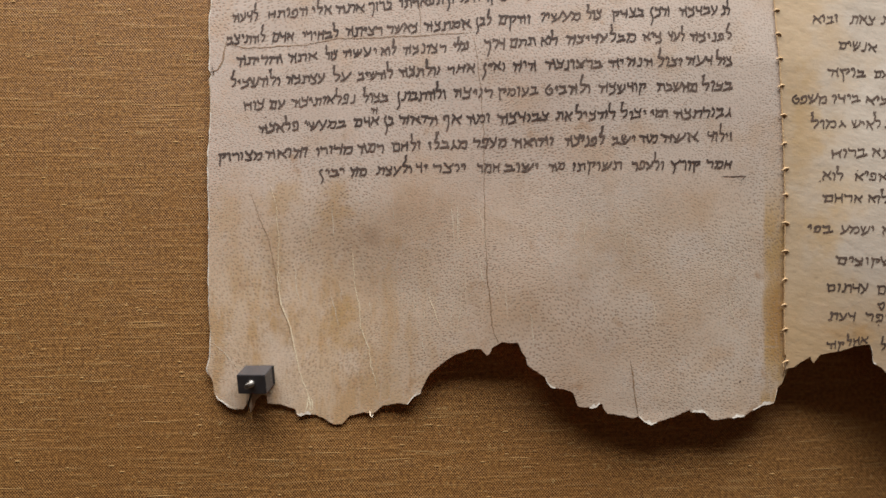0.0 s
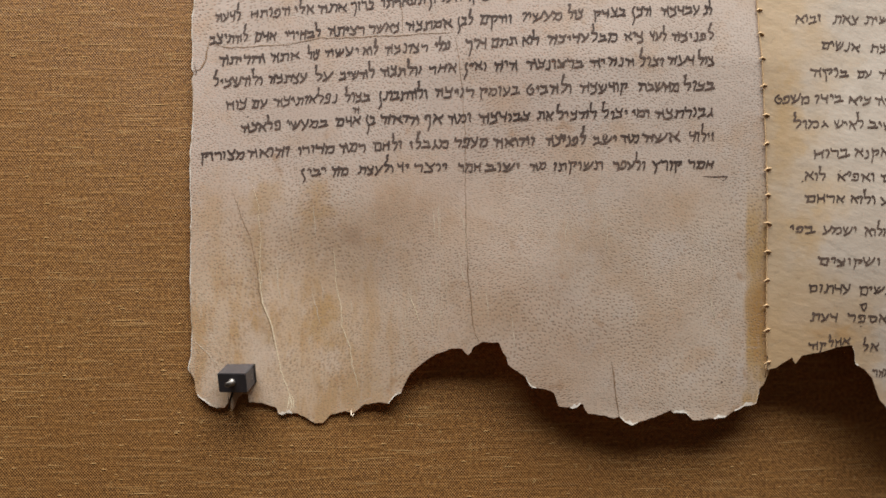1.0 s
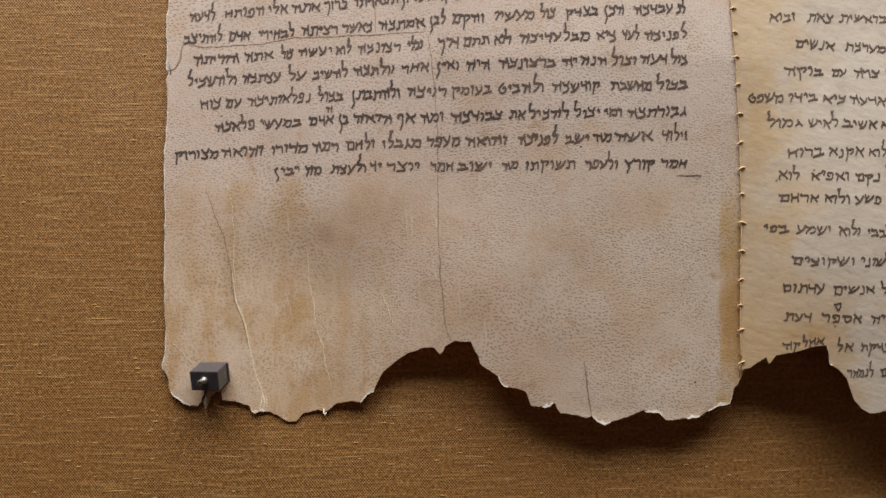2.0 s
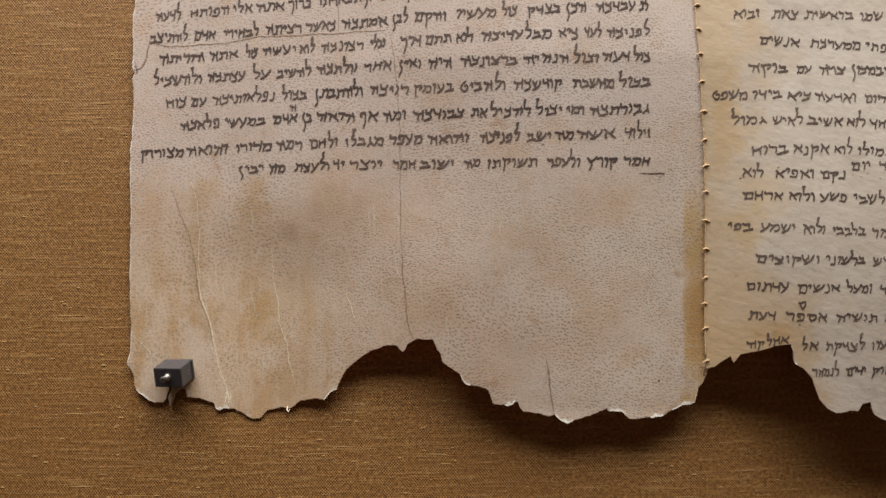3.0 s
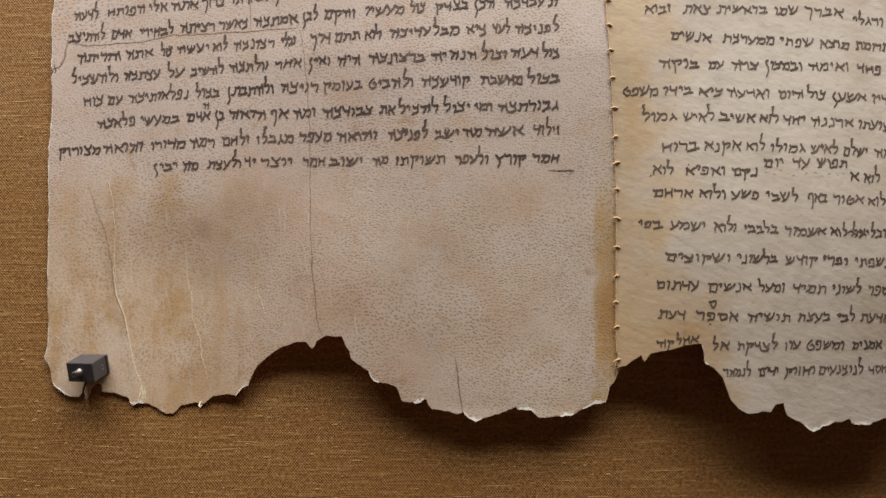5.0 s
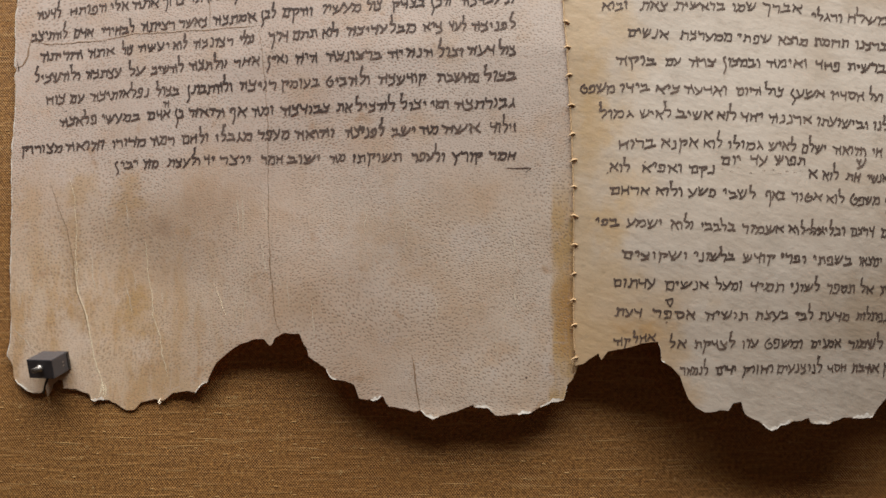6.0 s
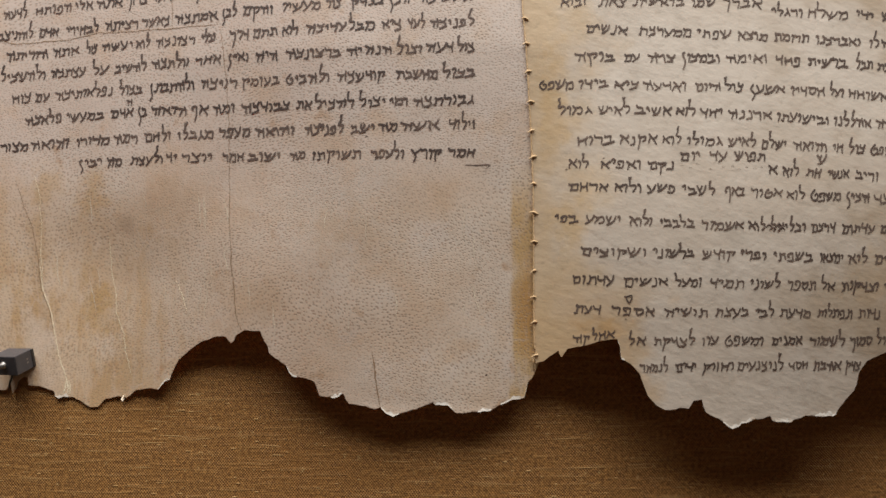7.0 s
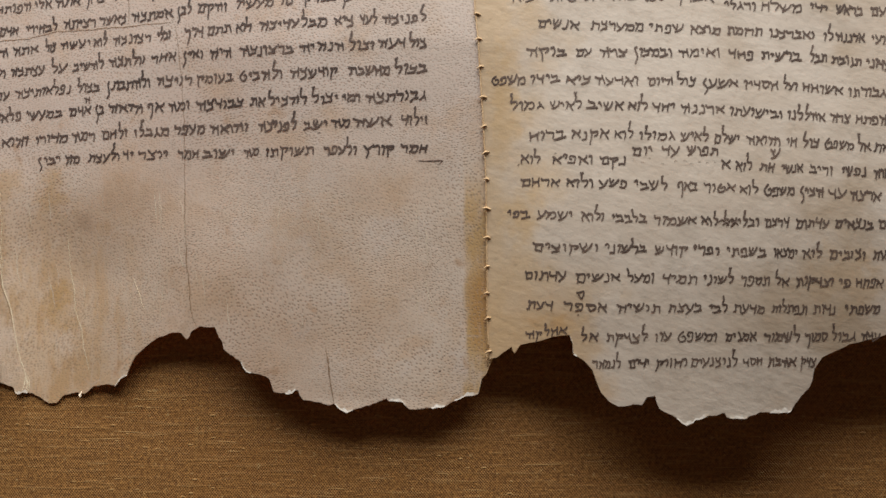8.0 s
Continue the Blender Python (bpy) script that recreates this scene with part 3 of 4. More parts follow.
ribbon("crack", CRACK_F, 0.55, M_CRACK, "L", 0.06, "brown crack from the side edge", 7.0, 0.15)
ribbon("crack", CRACK_G, 0.26, M_CRACK, "L", 0.05, "thin level crack between lines of writing", 8.0)
ribbon("crack", CRACK_H, 0.32, M_CRACK, "L", 0.05, "short upright crack", 9.0, 0.15)

# fine pale hairlines where the skin has split along its grain
split = random.Random(8)
for k in range(36):
    x, z = split.uniform(-38, 98), split.uniform(-28, 22)
    if z < along(LEFT_BOTTOM, x) + 14:
        z = along(LEFT_BOTTOM, x) + split.uniform(14, 30)
    length, slant = split.uniform(4, 13), split.uniform(-0.12, 0.28)
    line = [(x + slant * length * i / 4 + split.uniform(-0.3, 0.3), z - length * i / 4) for i in range(5)]
    ribbon("hairline", line, split.uniform(0.18, 0.36), M_HAIR, "L", 0.02, "", 30.0 + k, 0.35)

# ---- sewing thread along the seam ----
STITCH = [(108.5, 77.3), (108.9, 70.1), (109.2, 62.7), (109.7, 54.6), (110.5, 45.9), (110.7, 37.4), (111.2, 29.8), (111.4, 22.1), (111.5, 13.6),
    (111.6, 5.1), (111.5, -3.5), (111.4, -11.2), (111.7, -18.6), (111.9, -28.5)]


def skin_point(x, z, off):
    return (x / 1000, -(max(proud_left(x / 1000, 1.5 + z / 1000), proud_right(x / 1000, 1.5 + z / 1000)) + off / 1000), 1.5 + z / 1000)


rnd = random.Random(11)
run = [skin_point(along(SEAM_UP, z) - 0.12 + 0.1 * noise.noise(Vector((z * 0.3, 1, 1))), z, 0.05) for z in np.linspace(-27, 110, 150)]
part("seam_thread", tube(run, 0.00018, 6), M_THREAD, scroll, "brown thread along the seam")
stitch_at = STITCH + [(along(SEAM_UP, z), z) for z in (86.0, 94.0, 102.0)]
for x, z in stitch_at:
    tilt, reach = rnd.uniform(-0.5, 0.25), rnd.uniform(0.8, 1.2)
    bend = [skin_point(x + s * reach, z - s * tilt + 0.15 * math.cos(3 * s), 0.06 + 0.26 * (1 - abs(s))) for s in np.linspace(-1, 1, 9)]
    part("stitch", tube(bend, [0.00010 + 0.00016 * math.sin(math.pi * (0.15 + 0.7 * i / 8)) for i in range(9)], 7), M_THREAD, scroll)
part("loose_thread_end", tube([skin_point(111.4, -28.5, 0.2), skin_point(111.5, -30.5, 0.1), skin_point(111.7, -33.0, -0.6)], 0.00012, 6), M_THREAD, scroll)


# ---- writing ----
# The scribe's square letters, as pen strokes: width | stroke; stroke; ... in tenths of a letter's height, the head of each stroke first.
HAND = """
א 8.0|0,10 3,7 9,0;8.5,10 8,7.6 5,5.2;2.8,7 1,3.5 1,0
ב 8.0|0.4,10 1.4,7.8 6,8.2 6.4,5 5.8,1.4;8.8,1.6 4,0.8 -0.4,-0.6
ג 6.5|3.2,10 4.2,6 7,0;4.4,5 0.2,0.2
ד 7.5|0.2,10.4 0.8,6.6 3.4,5.8 6.6,6.4;7.0,10.8 6.9,5 6.6,-0.8
ה 9.2|-0.2,9.4 1,8 5,7.4 8.6,6.8;8.0,10.6 8.6,6 8.8,-0.2;4.4,7.4 4.2,4 3.4,-0.4
ו 3.0|0,8.8 1.2,9.8 2.6,8.4 2.4,4 2,0
ז 3.0|0.4,9.8 2,8.2 1.6,4 1.2,0
ח 8.0|0.4,10 1.2,5 1,0;7.6,10 7.4,5 7.6,0;1,6 4,6.4 7.4,7.2
ט 9.0|5.2,12 1.6,8 0.2,4 3,0 7.5,0.4 9.4,4.6 7.4,7.6 4.6,5.4
י 3.2|0,8 1.4,9.8 2.8,8.2 2.4,4.6
כ 7.4|0.4,10.4 1.6,7.2 5.6,7.0;6.9,10.6 5.6,6.2 6.6,1.6 3.2,0 -0.6,-1.4
ל 7.0|0.2,20 1.4,15 0.6,9.6 6,9.2 6.8,6.6 5.4,3 3.6,0.2;1.5,20.5 0.6,16.6
מ 9.0|0,9.6 2.2,7.6 8,8.4 8.6,4 7.6,0.2 3.6,0.2;3.4,8 2,4 0,-0.4
נ 5.2|3,10 4.2,8.4 4.6,1 2,0.2 0,-0.3
ס 8.2|0,9.6 2,8.8 8,9 7.8,4.4 4.4,0 1.6,4 2.2,8.6
ע 7.8|0,10 1.2,7 3.6,3.4;7.8,10 6.6,5.4 3.4,1.4 0,-1
פ 7.6|2.6,5 1,6 1.6,9.2 6.2,9.4 6.8,5 6.2,0.8 3,0.2 0,-0.2
צ 8.0|7.8,10 6.8,7 4.2,5.4;0,10 3,6 6.8,1.6 5,0 0,-0.6
ק 8.4|0.2,10 1.4,8.4 7.6,8.6 7.8,6 5,3.2;2.2,8 2,2 1.6,-6
ר 7.0|0,10.4 0.6,7.8 5.8,8.6 6.8,6.4 6.2,-0.4
ש 9.6|0,10 1.6,5 4,0.8;5,9.6 4.4,7 2.6,4.4;9.6,10 8,5 4.4,1 0.6,-0.2
ת 9.0|1.6,10 2.6,8 8,8.4 8.8,6.4 8.6,0;3.2,8.4 2.8,2 2,0.4 0,0
ך 7.0|0,10 1,8 6,8.6 6.8,4 6.4,-2 5.4,-7.5
ם 8.6|0,10 1.8,8.4 8.2,8.8 8,4 7.6,0 2,0.2;2.6,8.6 2.2,4 1.4,-0.8
ן 4.2|3,10.4 1,8 1,5 3.4,1 4,-4 2.2,-9
ף 7.2|2.6,5.4 0.8,6.4 1.6,9.2 6,9.4 6.6,4 6.2,-2 5,-7
ץ 7.6|7.6,10 6.6,7 4,5.4;0,10 3,6 5.2,2 5,-3 4,-7.5
"""
LETTERS = {}
for row in HAND.strip().split("\n"):
    size, strokes = row[2:].split("|")
    LETTERS[row[0]] = (float(size) / 10, [[Vector([float(v) / 10 for v in p.split(",")]) for p in k.split(" ")] for k in strokes.split(";")])


def drawn(points, steps=4):
    """A rounded stroke through points."""
    out = []
    for i in range(len(points) - 1):
        a, b = points[i], points[i + 1]
        p, q = points[max(i - 1, 0)], points[min(i + 2, len(points) - 1)]
        for k in range(steps):
            t = k / steps
            out.append(0.5 * (2 * a + (b - p) * t + (2 * p - 5 * a + 4 * b - q) * t * t + (3 * a - p - 3 * b + q) * t ** 3) * 0.75 + a.lerp(b, t) * 0.25)
    return out + [points[-1]]


pen = random.Random(21)


def written(key, words, spans, course, height):
    """One line of script. spans: each word's right and left end; course: places along the middle of the line; height of a letter (all in millimetres)."""
    sheet, proud = SHEETS[key]
    xs, zs = course[0::2], course[1::2]
    verts, faces = [], []
    for w, word in enumerate(words.split(" ")):
        right, left = spans[2 * w], spans[2 * w + 1]
        widths = [LETTERS[c][0] * pen.uniform(0.92, 1.08) + 0.05 for c in word]
        gap = 0.24
        squeeze = (right - left) / (sum(widths) + gap * (len(word) - 1))
        cursor, nib = right, height * pen.uniform(0.225, 0.275) * (1.0 if key == "L" else 0.95)
        for c, wide in zip(word, widths):
            tall = height * pen.uniform(0.82, 1.10)
            lean, turn, drop = pen.uniform(-0.04, 0.18), pen.uniform(-0.13, 0.13), pen.uniform(-0.24, 0.24)
            for n, stroke in enumerate(LETTERS[c][1]):
                pts = [p + Vector((pen.uniform(-0.08, 0.08), pen.uniform(-0.08, 0.08))) for p in stroke]
                line = []
                for p in drawn(pts):
                    gx, gz = p.x * squeeze * wide / LETTERS[c][0], (p.y - 0.5) * tall
                    line.append(Vector((cursor - wide * squeeze + gx + (lean - turn) * gz, gz + turn * (gx - 1.2) + drop)))
                m = len(line) - 1
                # the nib blots a little at both ends
                first = line[0] + (line[0] - line[1]).normalized() * nib * 0.35
                last = line[m] + (line[m] - line[m - 1]).normalized() * nib * 0.30
                line, swell, base = [first] + line + [last], pen.uniform(0.9, 1.25), len(verts)
                for i, p in enumerate(line):
                    d = (line[min(i + 1, m + 2)] - line[max(i - 1, 0)]).normalized()
                    t = i / (m + 2)
                    # broad on level strokes, finer on upright ones and towards the tail
                    broad = nib * (0.86 + 0.20 * abs(d.x)) * (swell + (0.80 - swell) * t) * pen.uniform(0.88, 1.12)
                    if i in (0, m + 2):
                        broad *= 0.45
                    for side in (-0.5, 0.5):
                        q = p + Vector((-d.y, d.x)) * side * broad
                        x, z = q.x, q.y + float(np.interp(q.x, xs, zs))
                        xm, zm = x / 1000, 1.5 + z / 1000
                        verts.append((xm, -(proud(xm, zm) + 0.00010 + 0.000012 * n), zm))
                for i in range(m + 2):
                    a = base + 2 * i
                    faces.append((a, a + 1, a + 3, a + 2))
            cursor -= (wide + gap) * squeeze
    return child(new("text_line", mesh_of("text_line", verts, faces, [M_INK], smooth=False)), sheet)


written("L", "לדעה הפותח אלי אתה ברוך תפארתו ולעליון צדקו לאל", [-47.3, -54.8, -32.3, -44.2, -25.1, -30.8, -15.2, -23.4, -6.6, -13.6, 8.6, -4.2, 19.4, 10.1, 27.7, 21.7, 34.3, 30.0],
        [-55.2, 77.4, -32.5, 79.1, -9.8, 80.2, 12.6, 81.1, 34.6, 81.6], 2.4)
written("L", "לב עבדכה הכן בצדק כול מעשיו והקם לבן אמתכה כאשר רציתה לבחירי אדם להתיצב", [93.6, 91.3, 89.7, 78.4, 75.1, 69.5, 67.5, 58.1, 54.9, 50.6, 48.7, 37.4, 34.2, 25.0, 22.7, 18.3, 16.3, 3.0, 0.9, -8.0, -9.6, -20.5, -22.9, -33.7, -36.7, -42.8, -45.2, -56.5],
        [-56.9, 70.8, -18.7, 72.4, 18.9, 73.9, 55.8, 75.2, 93.9, 76.7], 2.4)
written("L", "לפניכה לעד כיא מבלעדיכה לוא תתם דרך ובלי רצונכה לוא יעשה כול אתה הוריתה", [93.8, 81.3, 79.6, 74.8, 72.8, 67.2, 64.8, 44.7, 42.0, 37.3, 35.5, 28.2, 26.7, 20.8, 15.9, 11.6, 9.3, -3.2, -5.5, -9.9, -11.3, -21.4, -23.4, -26.5, -29.8, -38.0, -40.1, -53.4],
        [-53.9, 63.9, -16.3, 66.0, 20.5, 67.0, 56.7, 68.1, 94.1, 68.9], 2.4)
written("L", "כול דעה וכול הנהיה ברצונכה היה ואין אחר זולתכה להשיב על עצתכה ולהשכיל", [94.0, 89.2, 88.0, 80.1, 78.8, 71.3, 69.8, 57.0, 54.7, 38.8, 35.7, 29.0, 26.6, 20.2, 17.5, 9.9, 7.5, -4.4, -6.8, -17.1, -19.5, -24.8, -27.2, -38.6, -40.6, -55.6],
        [-56.1, 57.5, -18.0, 59.0, 19.5, 60.3, 56.3, 60.7, 94.3, 61.7], 2.4)
written("L", "בכול מחשבת קודשכה ולהביט בעומק רזיכה ולהתבונן בכול נפלאותיכה עם כוח", [94.1, 84.9, 83.4, 71.3, 68.1, 54.2, 51.4, 38.3, 36.0, 24.8, 22.8, 11.5, 9.2, -5.3, -8.0, -15.5, -17.9, -36.9, -39.3, -43.7, -45.6, -51.4],
        [-51.8, 50.5, -14.8, 52.3, 21.6, 52.9, 57.3, 53.3, 94.3, 54.3], 2.4)
written("L", "גבורתכה ומי יכול להכיל את כבודכה ומה אף הואה בן אדם במעשי פלאכה", [94.1, 76.4, 74.4, 69.6, 68.1, 60.4, 58.9, 47.1, 45.9, 41.6, 39.3, 24.7, 22.1, 15.6, 13.3, 8.4, 6.6, -4.5, -6.5, -9.1, -11.1, -18.1, -21.0, -33.1, -35.0, -46.8],
        [-47.2, 43.6, -11.4, 45.3, 23.8, 45.1, 58.5, 45.6, 94.4, 46.3], 2.4)
written("L", "ה", [-11.3, -13.0],
        [-13.4, 48.4, -11.0, 48.4], 1.9)
written("L", "וילוד אשה מה ישב לפניכה והואה מעפר מגבלו ולחם רמה מדורו והואה מצורוק", [94.2, 86.8, 83.5, 72.7, 71.5, 66.3, 64.8, 57.9, 55.5, 44.1, 40.6, 28.8, 26.9, 17.2, 15.4, 3.9, 1.5, -6.8, -9.5, -16.9, -18.8, -29.8, -32.5, -45.0, -46.2, -59.0],
        [-59.4, 34.9, -20.7, 37.0, 17.7, 37.9, 55.5, 38.2, 94.5, 39.3], 2.4)
written("L", "חמר קורץ ולעפר תשוקתו מה ישוב חמר יוצר יד ולעצת מה יבין", [94.1, 86.8, 84.4, 75.7, 73.3, 63.8, 60.6, 46.2, 43.9, 39.6, 36.4, 26.7, 24.8, 18.5, 14.9, 5.5, 3.5, 0.4, -1.1, -11.4, -14.6, -19.4, -21.4, -28.8],
        [-29.2, 29.8, 1.9, 30.7, 32.4, 30.6, 62.8, 30.6, 94.3, 31.1], 2.4)
written("R", "ובוא צאת בראשית שמו אברך", [126.2, 119.4, 137.7, 130.2, 154.2, 140.0, 163.0, 156.5, 175.8, 165.3],
        [119.0, 74.5, 133.2, 74.2, 147.5, 73.9, 161.8, 73.5, 176.1, 73.0], 2.2)
written("R", "ורגלי משלח ידי בראש עם שבת", [187.5, 179.3, 200.3, 189.2, 207.2, 202.7, 216.9, 209.9, 223.1, 219.4, 231.0, 224.8],
        [178.9, 70.7, 192.2, 69.8, 205.3, 69.2, 218.3, 67.9, 231.3, 67.1], 2.2)
written("R", "אנשים ממערכת שפתי מוצא תרומת ואברכנו לו ארננה יצועי", [137.8, 126.4, 156.2, 141.4, 167.3, 157.9, 177.8, 169.5, 189.2, 179.7, 203.5, 191.4, 208.6, 206.3, 217.1, 209.7, 225.5, 219.2],
        [126.0, 66.3, 151.5, 65.0, 176.6, 63.5, 201.3, 61.7, 225.7, 59.4], 2.2)
written("R", "בוקה עם צרה ובמכון ואימה פחד ברשית תבל תנובת בעדוני", [134.2, 123.1, 141.3, 137.3, 151.3, 144.0, 164.0, 153.6, 177.4, 166.2, 186.8, 180.1, 199.7, 189.0, 206.9, 202.2, 216.2, 208.3, 225.3, 217.9],
        [122.7, 58.1, 149.0, 57.7, 174.9, 56.9, 200.4, 55.5, 225.6, 52.5], 2.2)
written("R", "משפט בידו כיא ואדעה היום כול אשען חסדיו ועל אשוחח ובגבורתו", [122.5, 113.1, 132.1, 124.4, 140.9, 134.4, 154.4, 142.7, 164.2, 157.5, 170.5, 165.7, 182.0, 172.7, 193.3, 184.2, 198.6, 195.0, 210.9, 200.2, 225.9, 212.8],
        [112.7, 50.8, 141.7, 49.7, 170.3, 48.7, 198.5, 47.1, 226.1, 44.2], 2.2)
written("R", "גמול לאיש אשיב לוא יחד ארננה ובישועתו אהללנו צרה ובהפתח", [127.6, 118.3, 138.5, 129.8, 150.1, 140.4, 157.1, 151.8, 164.6, 158.5, 178.3, 166.5, 194.3, 180.1, 205.9, 196.1, 212.8, 207.7, 225.7, 214.5],
        [117.9, 43.1, 145.5, 42.4, 172.7, 41.1, 199.5, 38.8, 226.0, 36.8], 2.2)
written("R", "ברוח אקנא לוא גמולו לאיש ישלם והואה חי כול משפט אל את", [133.6, 123.8, 146.0, 135.8, 153.0, 147.8, 164.5, 154.9, 173.9, 166.4, 182.5, 175.7, 193.7, 184.7, 198.3, 195.5, 204.2, 199.9, 213.7, 206.0, 218.0, 214.8, 223.3, 219.3],
        [123.4, 34.0, 149.0, 34.0, 174.2, 32.9, 199.0, 31.1, 223.5, 29.2], 2.2)
written("R", "לוא ואפיא נקם", [126.7, 121.4, 141.5, 130.2, 150.6, 143.8],
        [121.0, 27.4, 150.8, 26.6], 2.2)
written("R", "יום עד תפוש", [158.2, 152.8, 165.6, 161.2, 176.5, 168.2],
        [152.4, 29.4, 176.8, 28.9], 2.2)
written("R", "א לוא חת אנשי וריב נפשי תאוה", [179.6, 177.6, 185.8, 181.5, 192.0, 188.1, 199.7, 194.2, 207.9, 201.9, 217.0, 210.5, 225.4, 219.2],
        [177.2, 25.0, 189.4, 24.4, 201.6, 23.7, 213.6, 22.9, 225.6, 21.9], 2.2)
written("R", "ש", [193.6, 191.2],
        [190.8, 28.3, 193.9, 28.2], 2.4)
written("R", "ארחם ולוא פשע לשבי באף אטור לוא משפט הכין עד ארצה ולוא", [131.9, 121.4, 141.5, 134.2, 151.0, 143.4, 162.3, 153.5, 170.6, 165.3, 180.8, 172.8, 187.4, 182.5, 197.5, 189.4, 205.4, 199.2, 211.3, 207.1, 220.7, 212.9, 228.3, 222.8],
        [121.0, 20.7, 148.5, 20.0, 175.5, 18.7, 202.2, 17.1, 228.5, 15.5], 2.2)
written("R", "בפי ישמע ולוא בלבבי אשמור לוא ובליעל דרכם עדתום בנכאים אנחם", [123.4, 117.8, 135.8, 126.1, 144.6, 138.4, 156.4, 146.8, 170.0, 158.6, 176.3, 171.9, 187.6, 178.2, 195.9, 189.4, 206.9, 198.0, 218.9, 208.8, 228.3, 220.5],
        [117.4, 11.8, 145.8, 10.2, 173.7, 9.2, 201.3, 8.5, 228.5, 7.9], 2.2)
written("R", "ושקוצים בלשוני קודש ופרי בשפתי ימצאו לוא וכזבים ומרמות", [142.9, 124.8, 156.3, 145.1, 168.1, 159.0, 176.7, 169.5, 189.7, 178.9, 198.3, 191.9, 205.2, 200.0, 217.1, 207.4, 228.5, 219.2],
        [124.4, 2.1, 150.9, 1.5, 177.1, 0.8, 203.2, 0.1, 228.7, -0.5], 2.2)
written("R", "עדתום אנשים ומעל תמיד לשוני תספר אל וצדקות פי אפתח", [133.8, 122.5, 148.8, 136.8, 158.6, 151.4, 170.4, 161.1, 180.7, 172.3, 190.9, 182.9, 196.1, 192.3, 208.6, 198.3, 213.2, 210.3, 221.9, 214.9],
        [122.1, -6.1, 147.4, -6.7, 172.5, -7.1, 197.6, -7.7, 222.2, -8.2], 2.2)
written("R", "דעת אספר תושיה בעצת לבי מדעת ונפתלות נדות משפתי אשבית", [130.1, 123.1, 145.2, 133.6, 160.5, 148.2, 172.0, 162.8, 179.2, 174.3, 189.6, 181.1, 201.5, 191.8, 209.3, 203.4, 221.6, 212.2, 230.8, 223.8],
        [122.7, -14.6, 150.0, -15.2, 177.2, -15.4, 204.5, -15.6, 231.0, -15.6], 2.2)
written("R", "ס", [139.0, 137.1],
        [136.7, -11.4, 139.3, -11.4], 2.2)
written("R", "אל לצדקת עוז ומשפט אמנים לשמור סמוך גבול עדה", [142.9, 137.9, 156.8, 145.4, 163.4, 159.3, 176.3, 165.7, 187.3, 179.0, 199.7, 189.8, 207.3, 201.4, 215.3, 208.5, 221.7, 217.0],
        [137.5, -23.7, 158.5, -23.5, 179.8, -23.5, 201.2, -23.5, 221.9, -23.3], 2.2)
written("R", "אחלקה", [134.0, 122.8],
        [122.4, -23.2, 134.2, -21.7], 2.0)
written("R", "לנמהר ידים וחזוק לנוכנעים חסד אהבת צדק", [149.3, 141.7, 157.5, 151.8, 168.1, 159.5, 182.3, 169.4, 189.3, 184.1, 198.6, 191.1, 204.4, 200.4],
        [141.3, -31.4, 157.2, -31.0, 173.4, -30.6, 189.8, -30.5, 206.0, -30.6], 2.2)
FLOURISH = [(91.0, 27.5), (94.6, 27.4), (98.9, 27.6), (97.1, 26.2)]
ribbon("ink_flourish", FLOURISH, 0.55, M_INK, "L", 0.06, "pen flourish under the last line", 12.0, 0.05)
SPOT = [(97.6, -34.3), (61.6, 39.8), (62.5, 35.9), (-45.0, 47.0)]
for x, z in SPOT:
    ribbon("ink_dot", [(x - 0.3, z - 0.1), (x, z + 0.1), (x + 0.35, z)], 0.75, M_INK, "L", 0.05, "", x, 0.02)

RUBBED = [(153.2, 26.5), (155.7, 25.9), (157.6, 27.0), (161.1, 25.5), (164.8, 26.1), (167.4, 26.3), (169.2, 25.4), (171.4, 25.9), (173.6, 25.6),
    (175.5, 26.0)]
BLOT = [(177.5, 9.4), (178.7, 8.6), (180.3, 9.7), (181.2, 8.5)]
MARKS = [(137.4, -17.3), (120.7, 25.8), (131.1, 28.7), (130.8, 26.6)]
for x, z in RUBBED:
    ribbon("ink_trace", [(x - 0.5, z), (x, z + 0.2), (x + 0.5, z - 0.1)], 0.30, M_FADED, "R", 0.04, "", x, 0.1)
for x, z in BLOT:
    ribbon("ink_blot", [(x - 0.9, z - 0.4), (x, z + 0.5), (x + 0.9, z - 0.3)], 1.5, M_INK, "R", 0.09 + 0.0004 * x, "", x, 0.2)
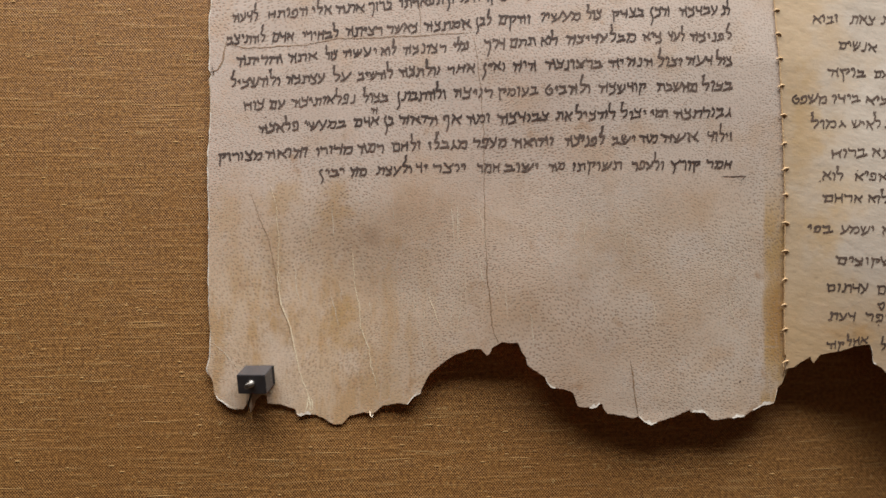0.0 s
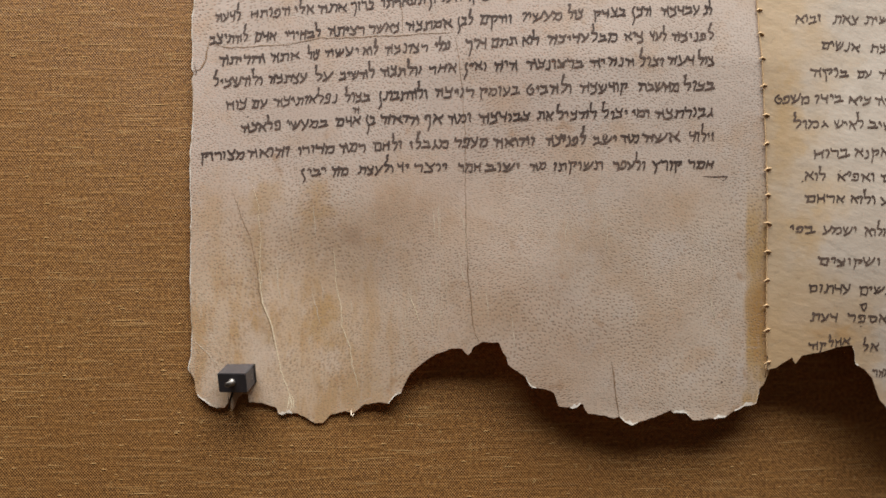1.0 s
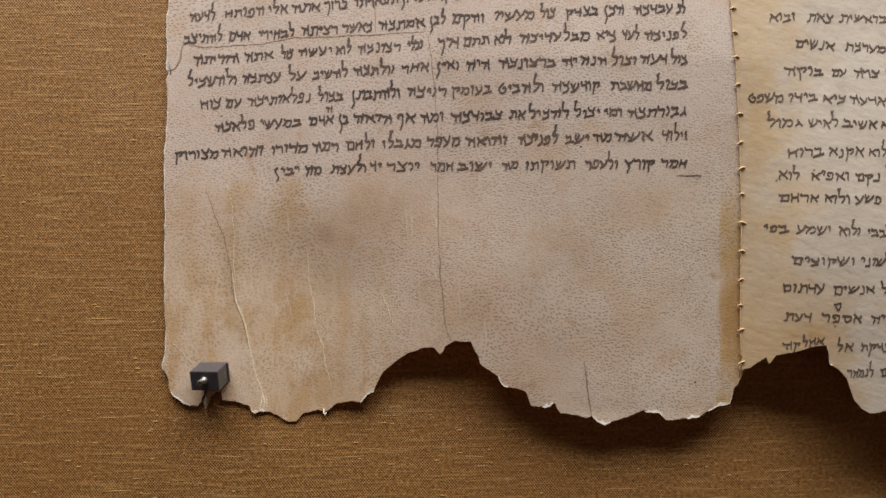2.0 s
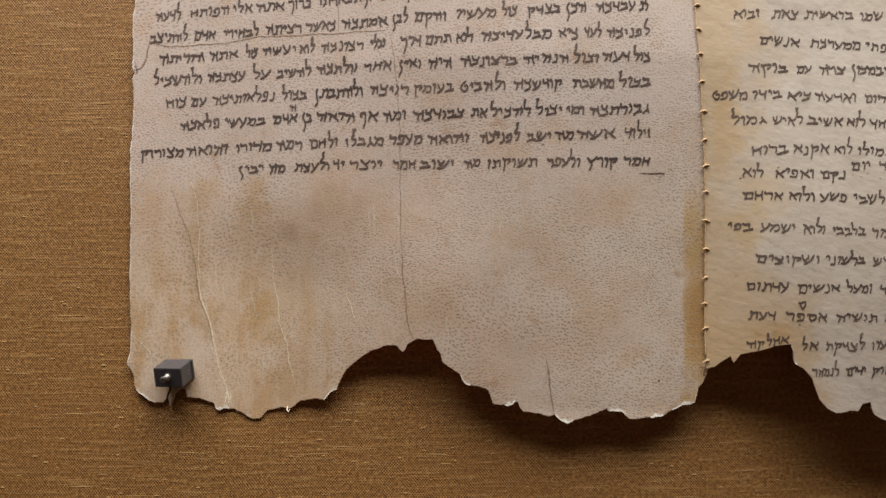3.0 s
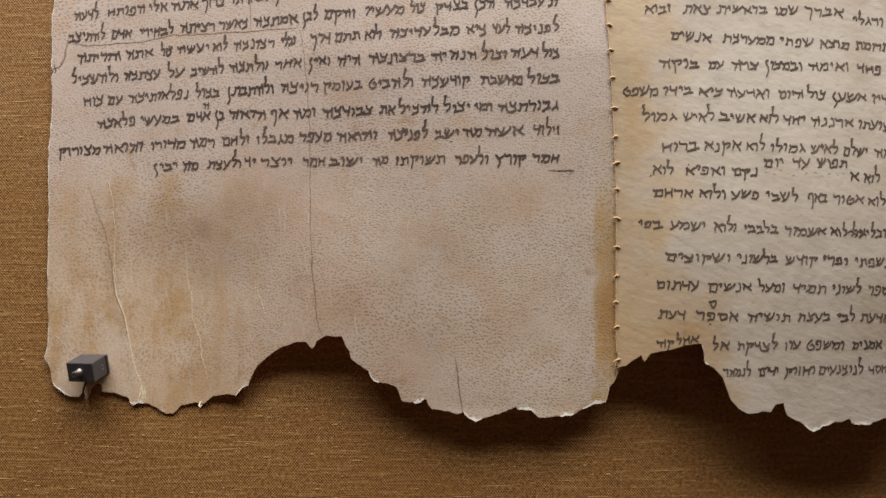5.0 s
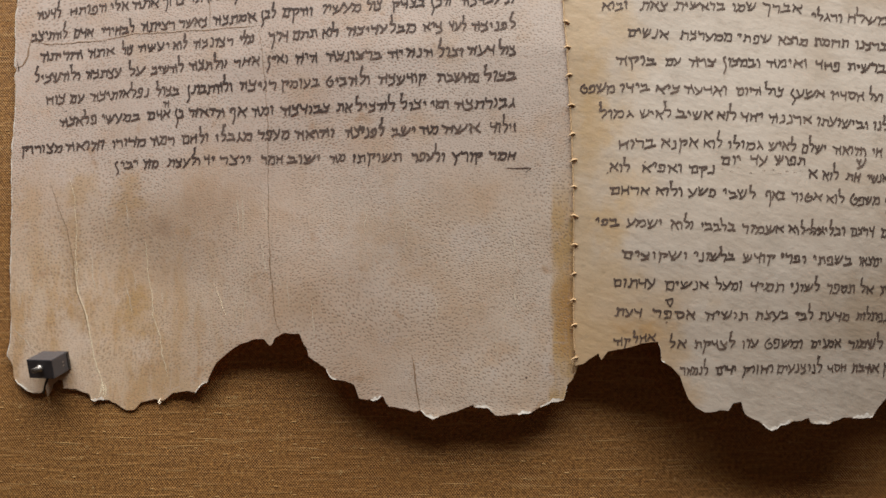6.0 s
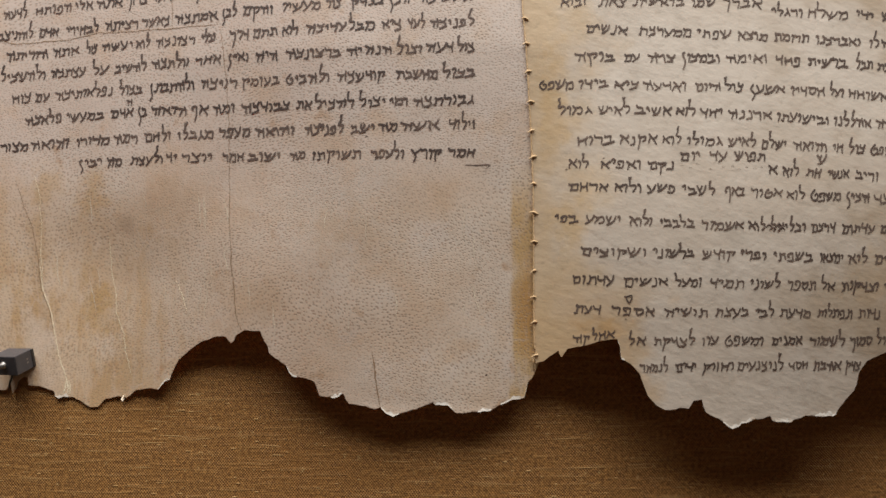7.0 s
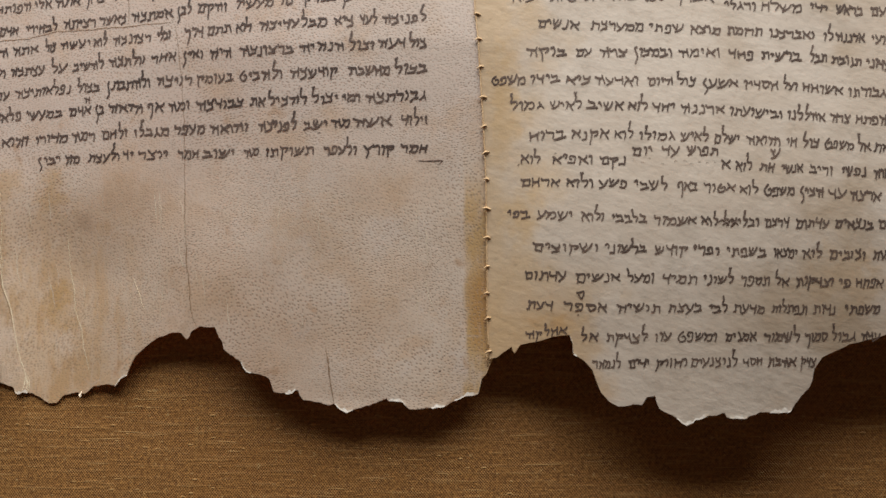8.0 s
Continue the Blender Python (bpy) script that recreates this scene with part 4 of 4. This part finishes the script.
for x, z in MARKS:
    ribbon("ink_dot", [(x - 0.3, z - 0.1), (x, z + 0.1), (x + 0.3, z)], 0.7, M_INK, "R", 0.05, "", x, 0.02)

# a curl of torn skin hanging from the lower edge
part("torn_shred", tube([(-0.0141, -proud_left(-0.0141, 1.458) - 0.0002, 1.4580), (-0.0139, -0.0030, 1.4571), (-0.0134, -0.0033, 1.4567), (-0.0131, -0.0030, 1.4574)], [0.00015, 0.0002, 0.0002, 0.0001], 7), M_HAIR, scroll, "curled white shred of torn skin")

# ---- mounting clip at the corner of the scroll ----
clip = tagged(new("mounting_clip"), "small black block clip with steel screw on the scroll corner", "clip")
clip.matrix_basis = pose(-0.0466, 0.0, 1.4693)


def turned(bm, m):
    bm.transform(m)
    return bm


# the block leans a little: its free end points down and to the side
FACE = Matrix.Translation((-0.0470, -0.0006, 1.4696)) @ pose(0, 0, 0, 15, 0, -9)
part("block", turned(box((-0.0041, -0.0074, -0.0030), (0.0044, 0.0, 0.0029), 0.00016, 2), FACE), M_BLOCK, clip, "black anodised block with bright worn edges")
part("back_plate", turned(box((0.0006, -0.0008, -0.0028), (0.00465, 0.0002, 0.0029), 0.0001, 1), FACE), M_WIRE, clip, "thin black back plate")
for dz in (0.0005, -0.0006):
    part("worn_mark", turned(box((0.00438, -0.0030, dz - 0.0002), (0.00443, -0.0024, dz + 0.00025)), FACE), M_STEEL, clip, "small bright scuff")
screw = part("screw", turned(tube([(0.0002, -0.0072, 0.0003), (0.0001, -0.0078, 0.0003), (0.0001, -0.0079, 0.0003), (-0.0006, -0.0094, 0.0001), (-0.0006, -0.0095, 0.0001)],
                                  [0.0011, 0.0011, 0.00080, 0.00080, 0.00070], 20), FACE), M_STEEL, clip, "steel screw")
part("slot", turned(box((-0.0011, -0.00956, 0.00002), (-0.0001, -0.0094, 0.00018)), FACE), M_WIRE, screw, "dark slot")
part("hook", tube([(-0.0486, -0.0008, 1.4668), (-0.0492, -0.0014, 1.4640), (-0.0499, -0.0016, 1.4618), (-0.0504, -0.0014, 1.4592)], [0.0003, 0.00032, 0.0003, 0.00022], 8), M_WIRE, clip, "thin black wire hook")
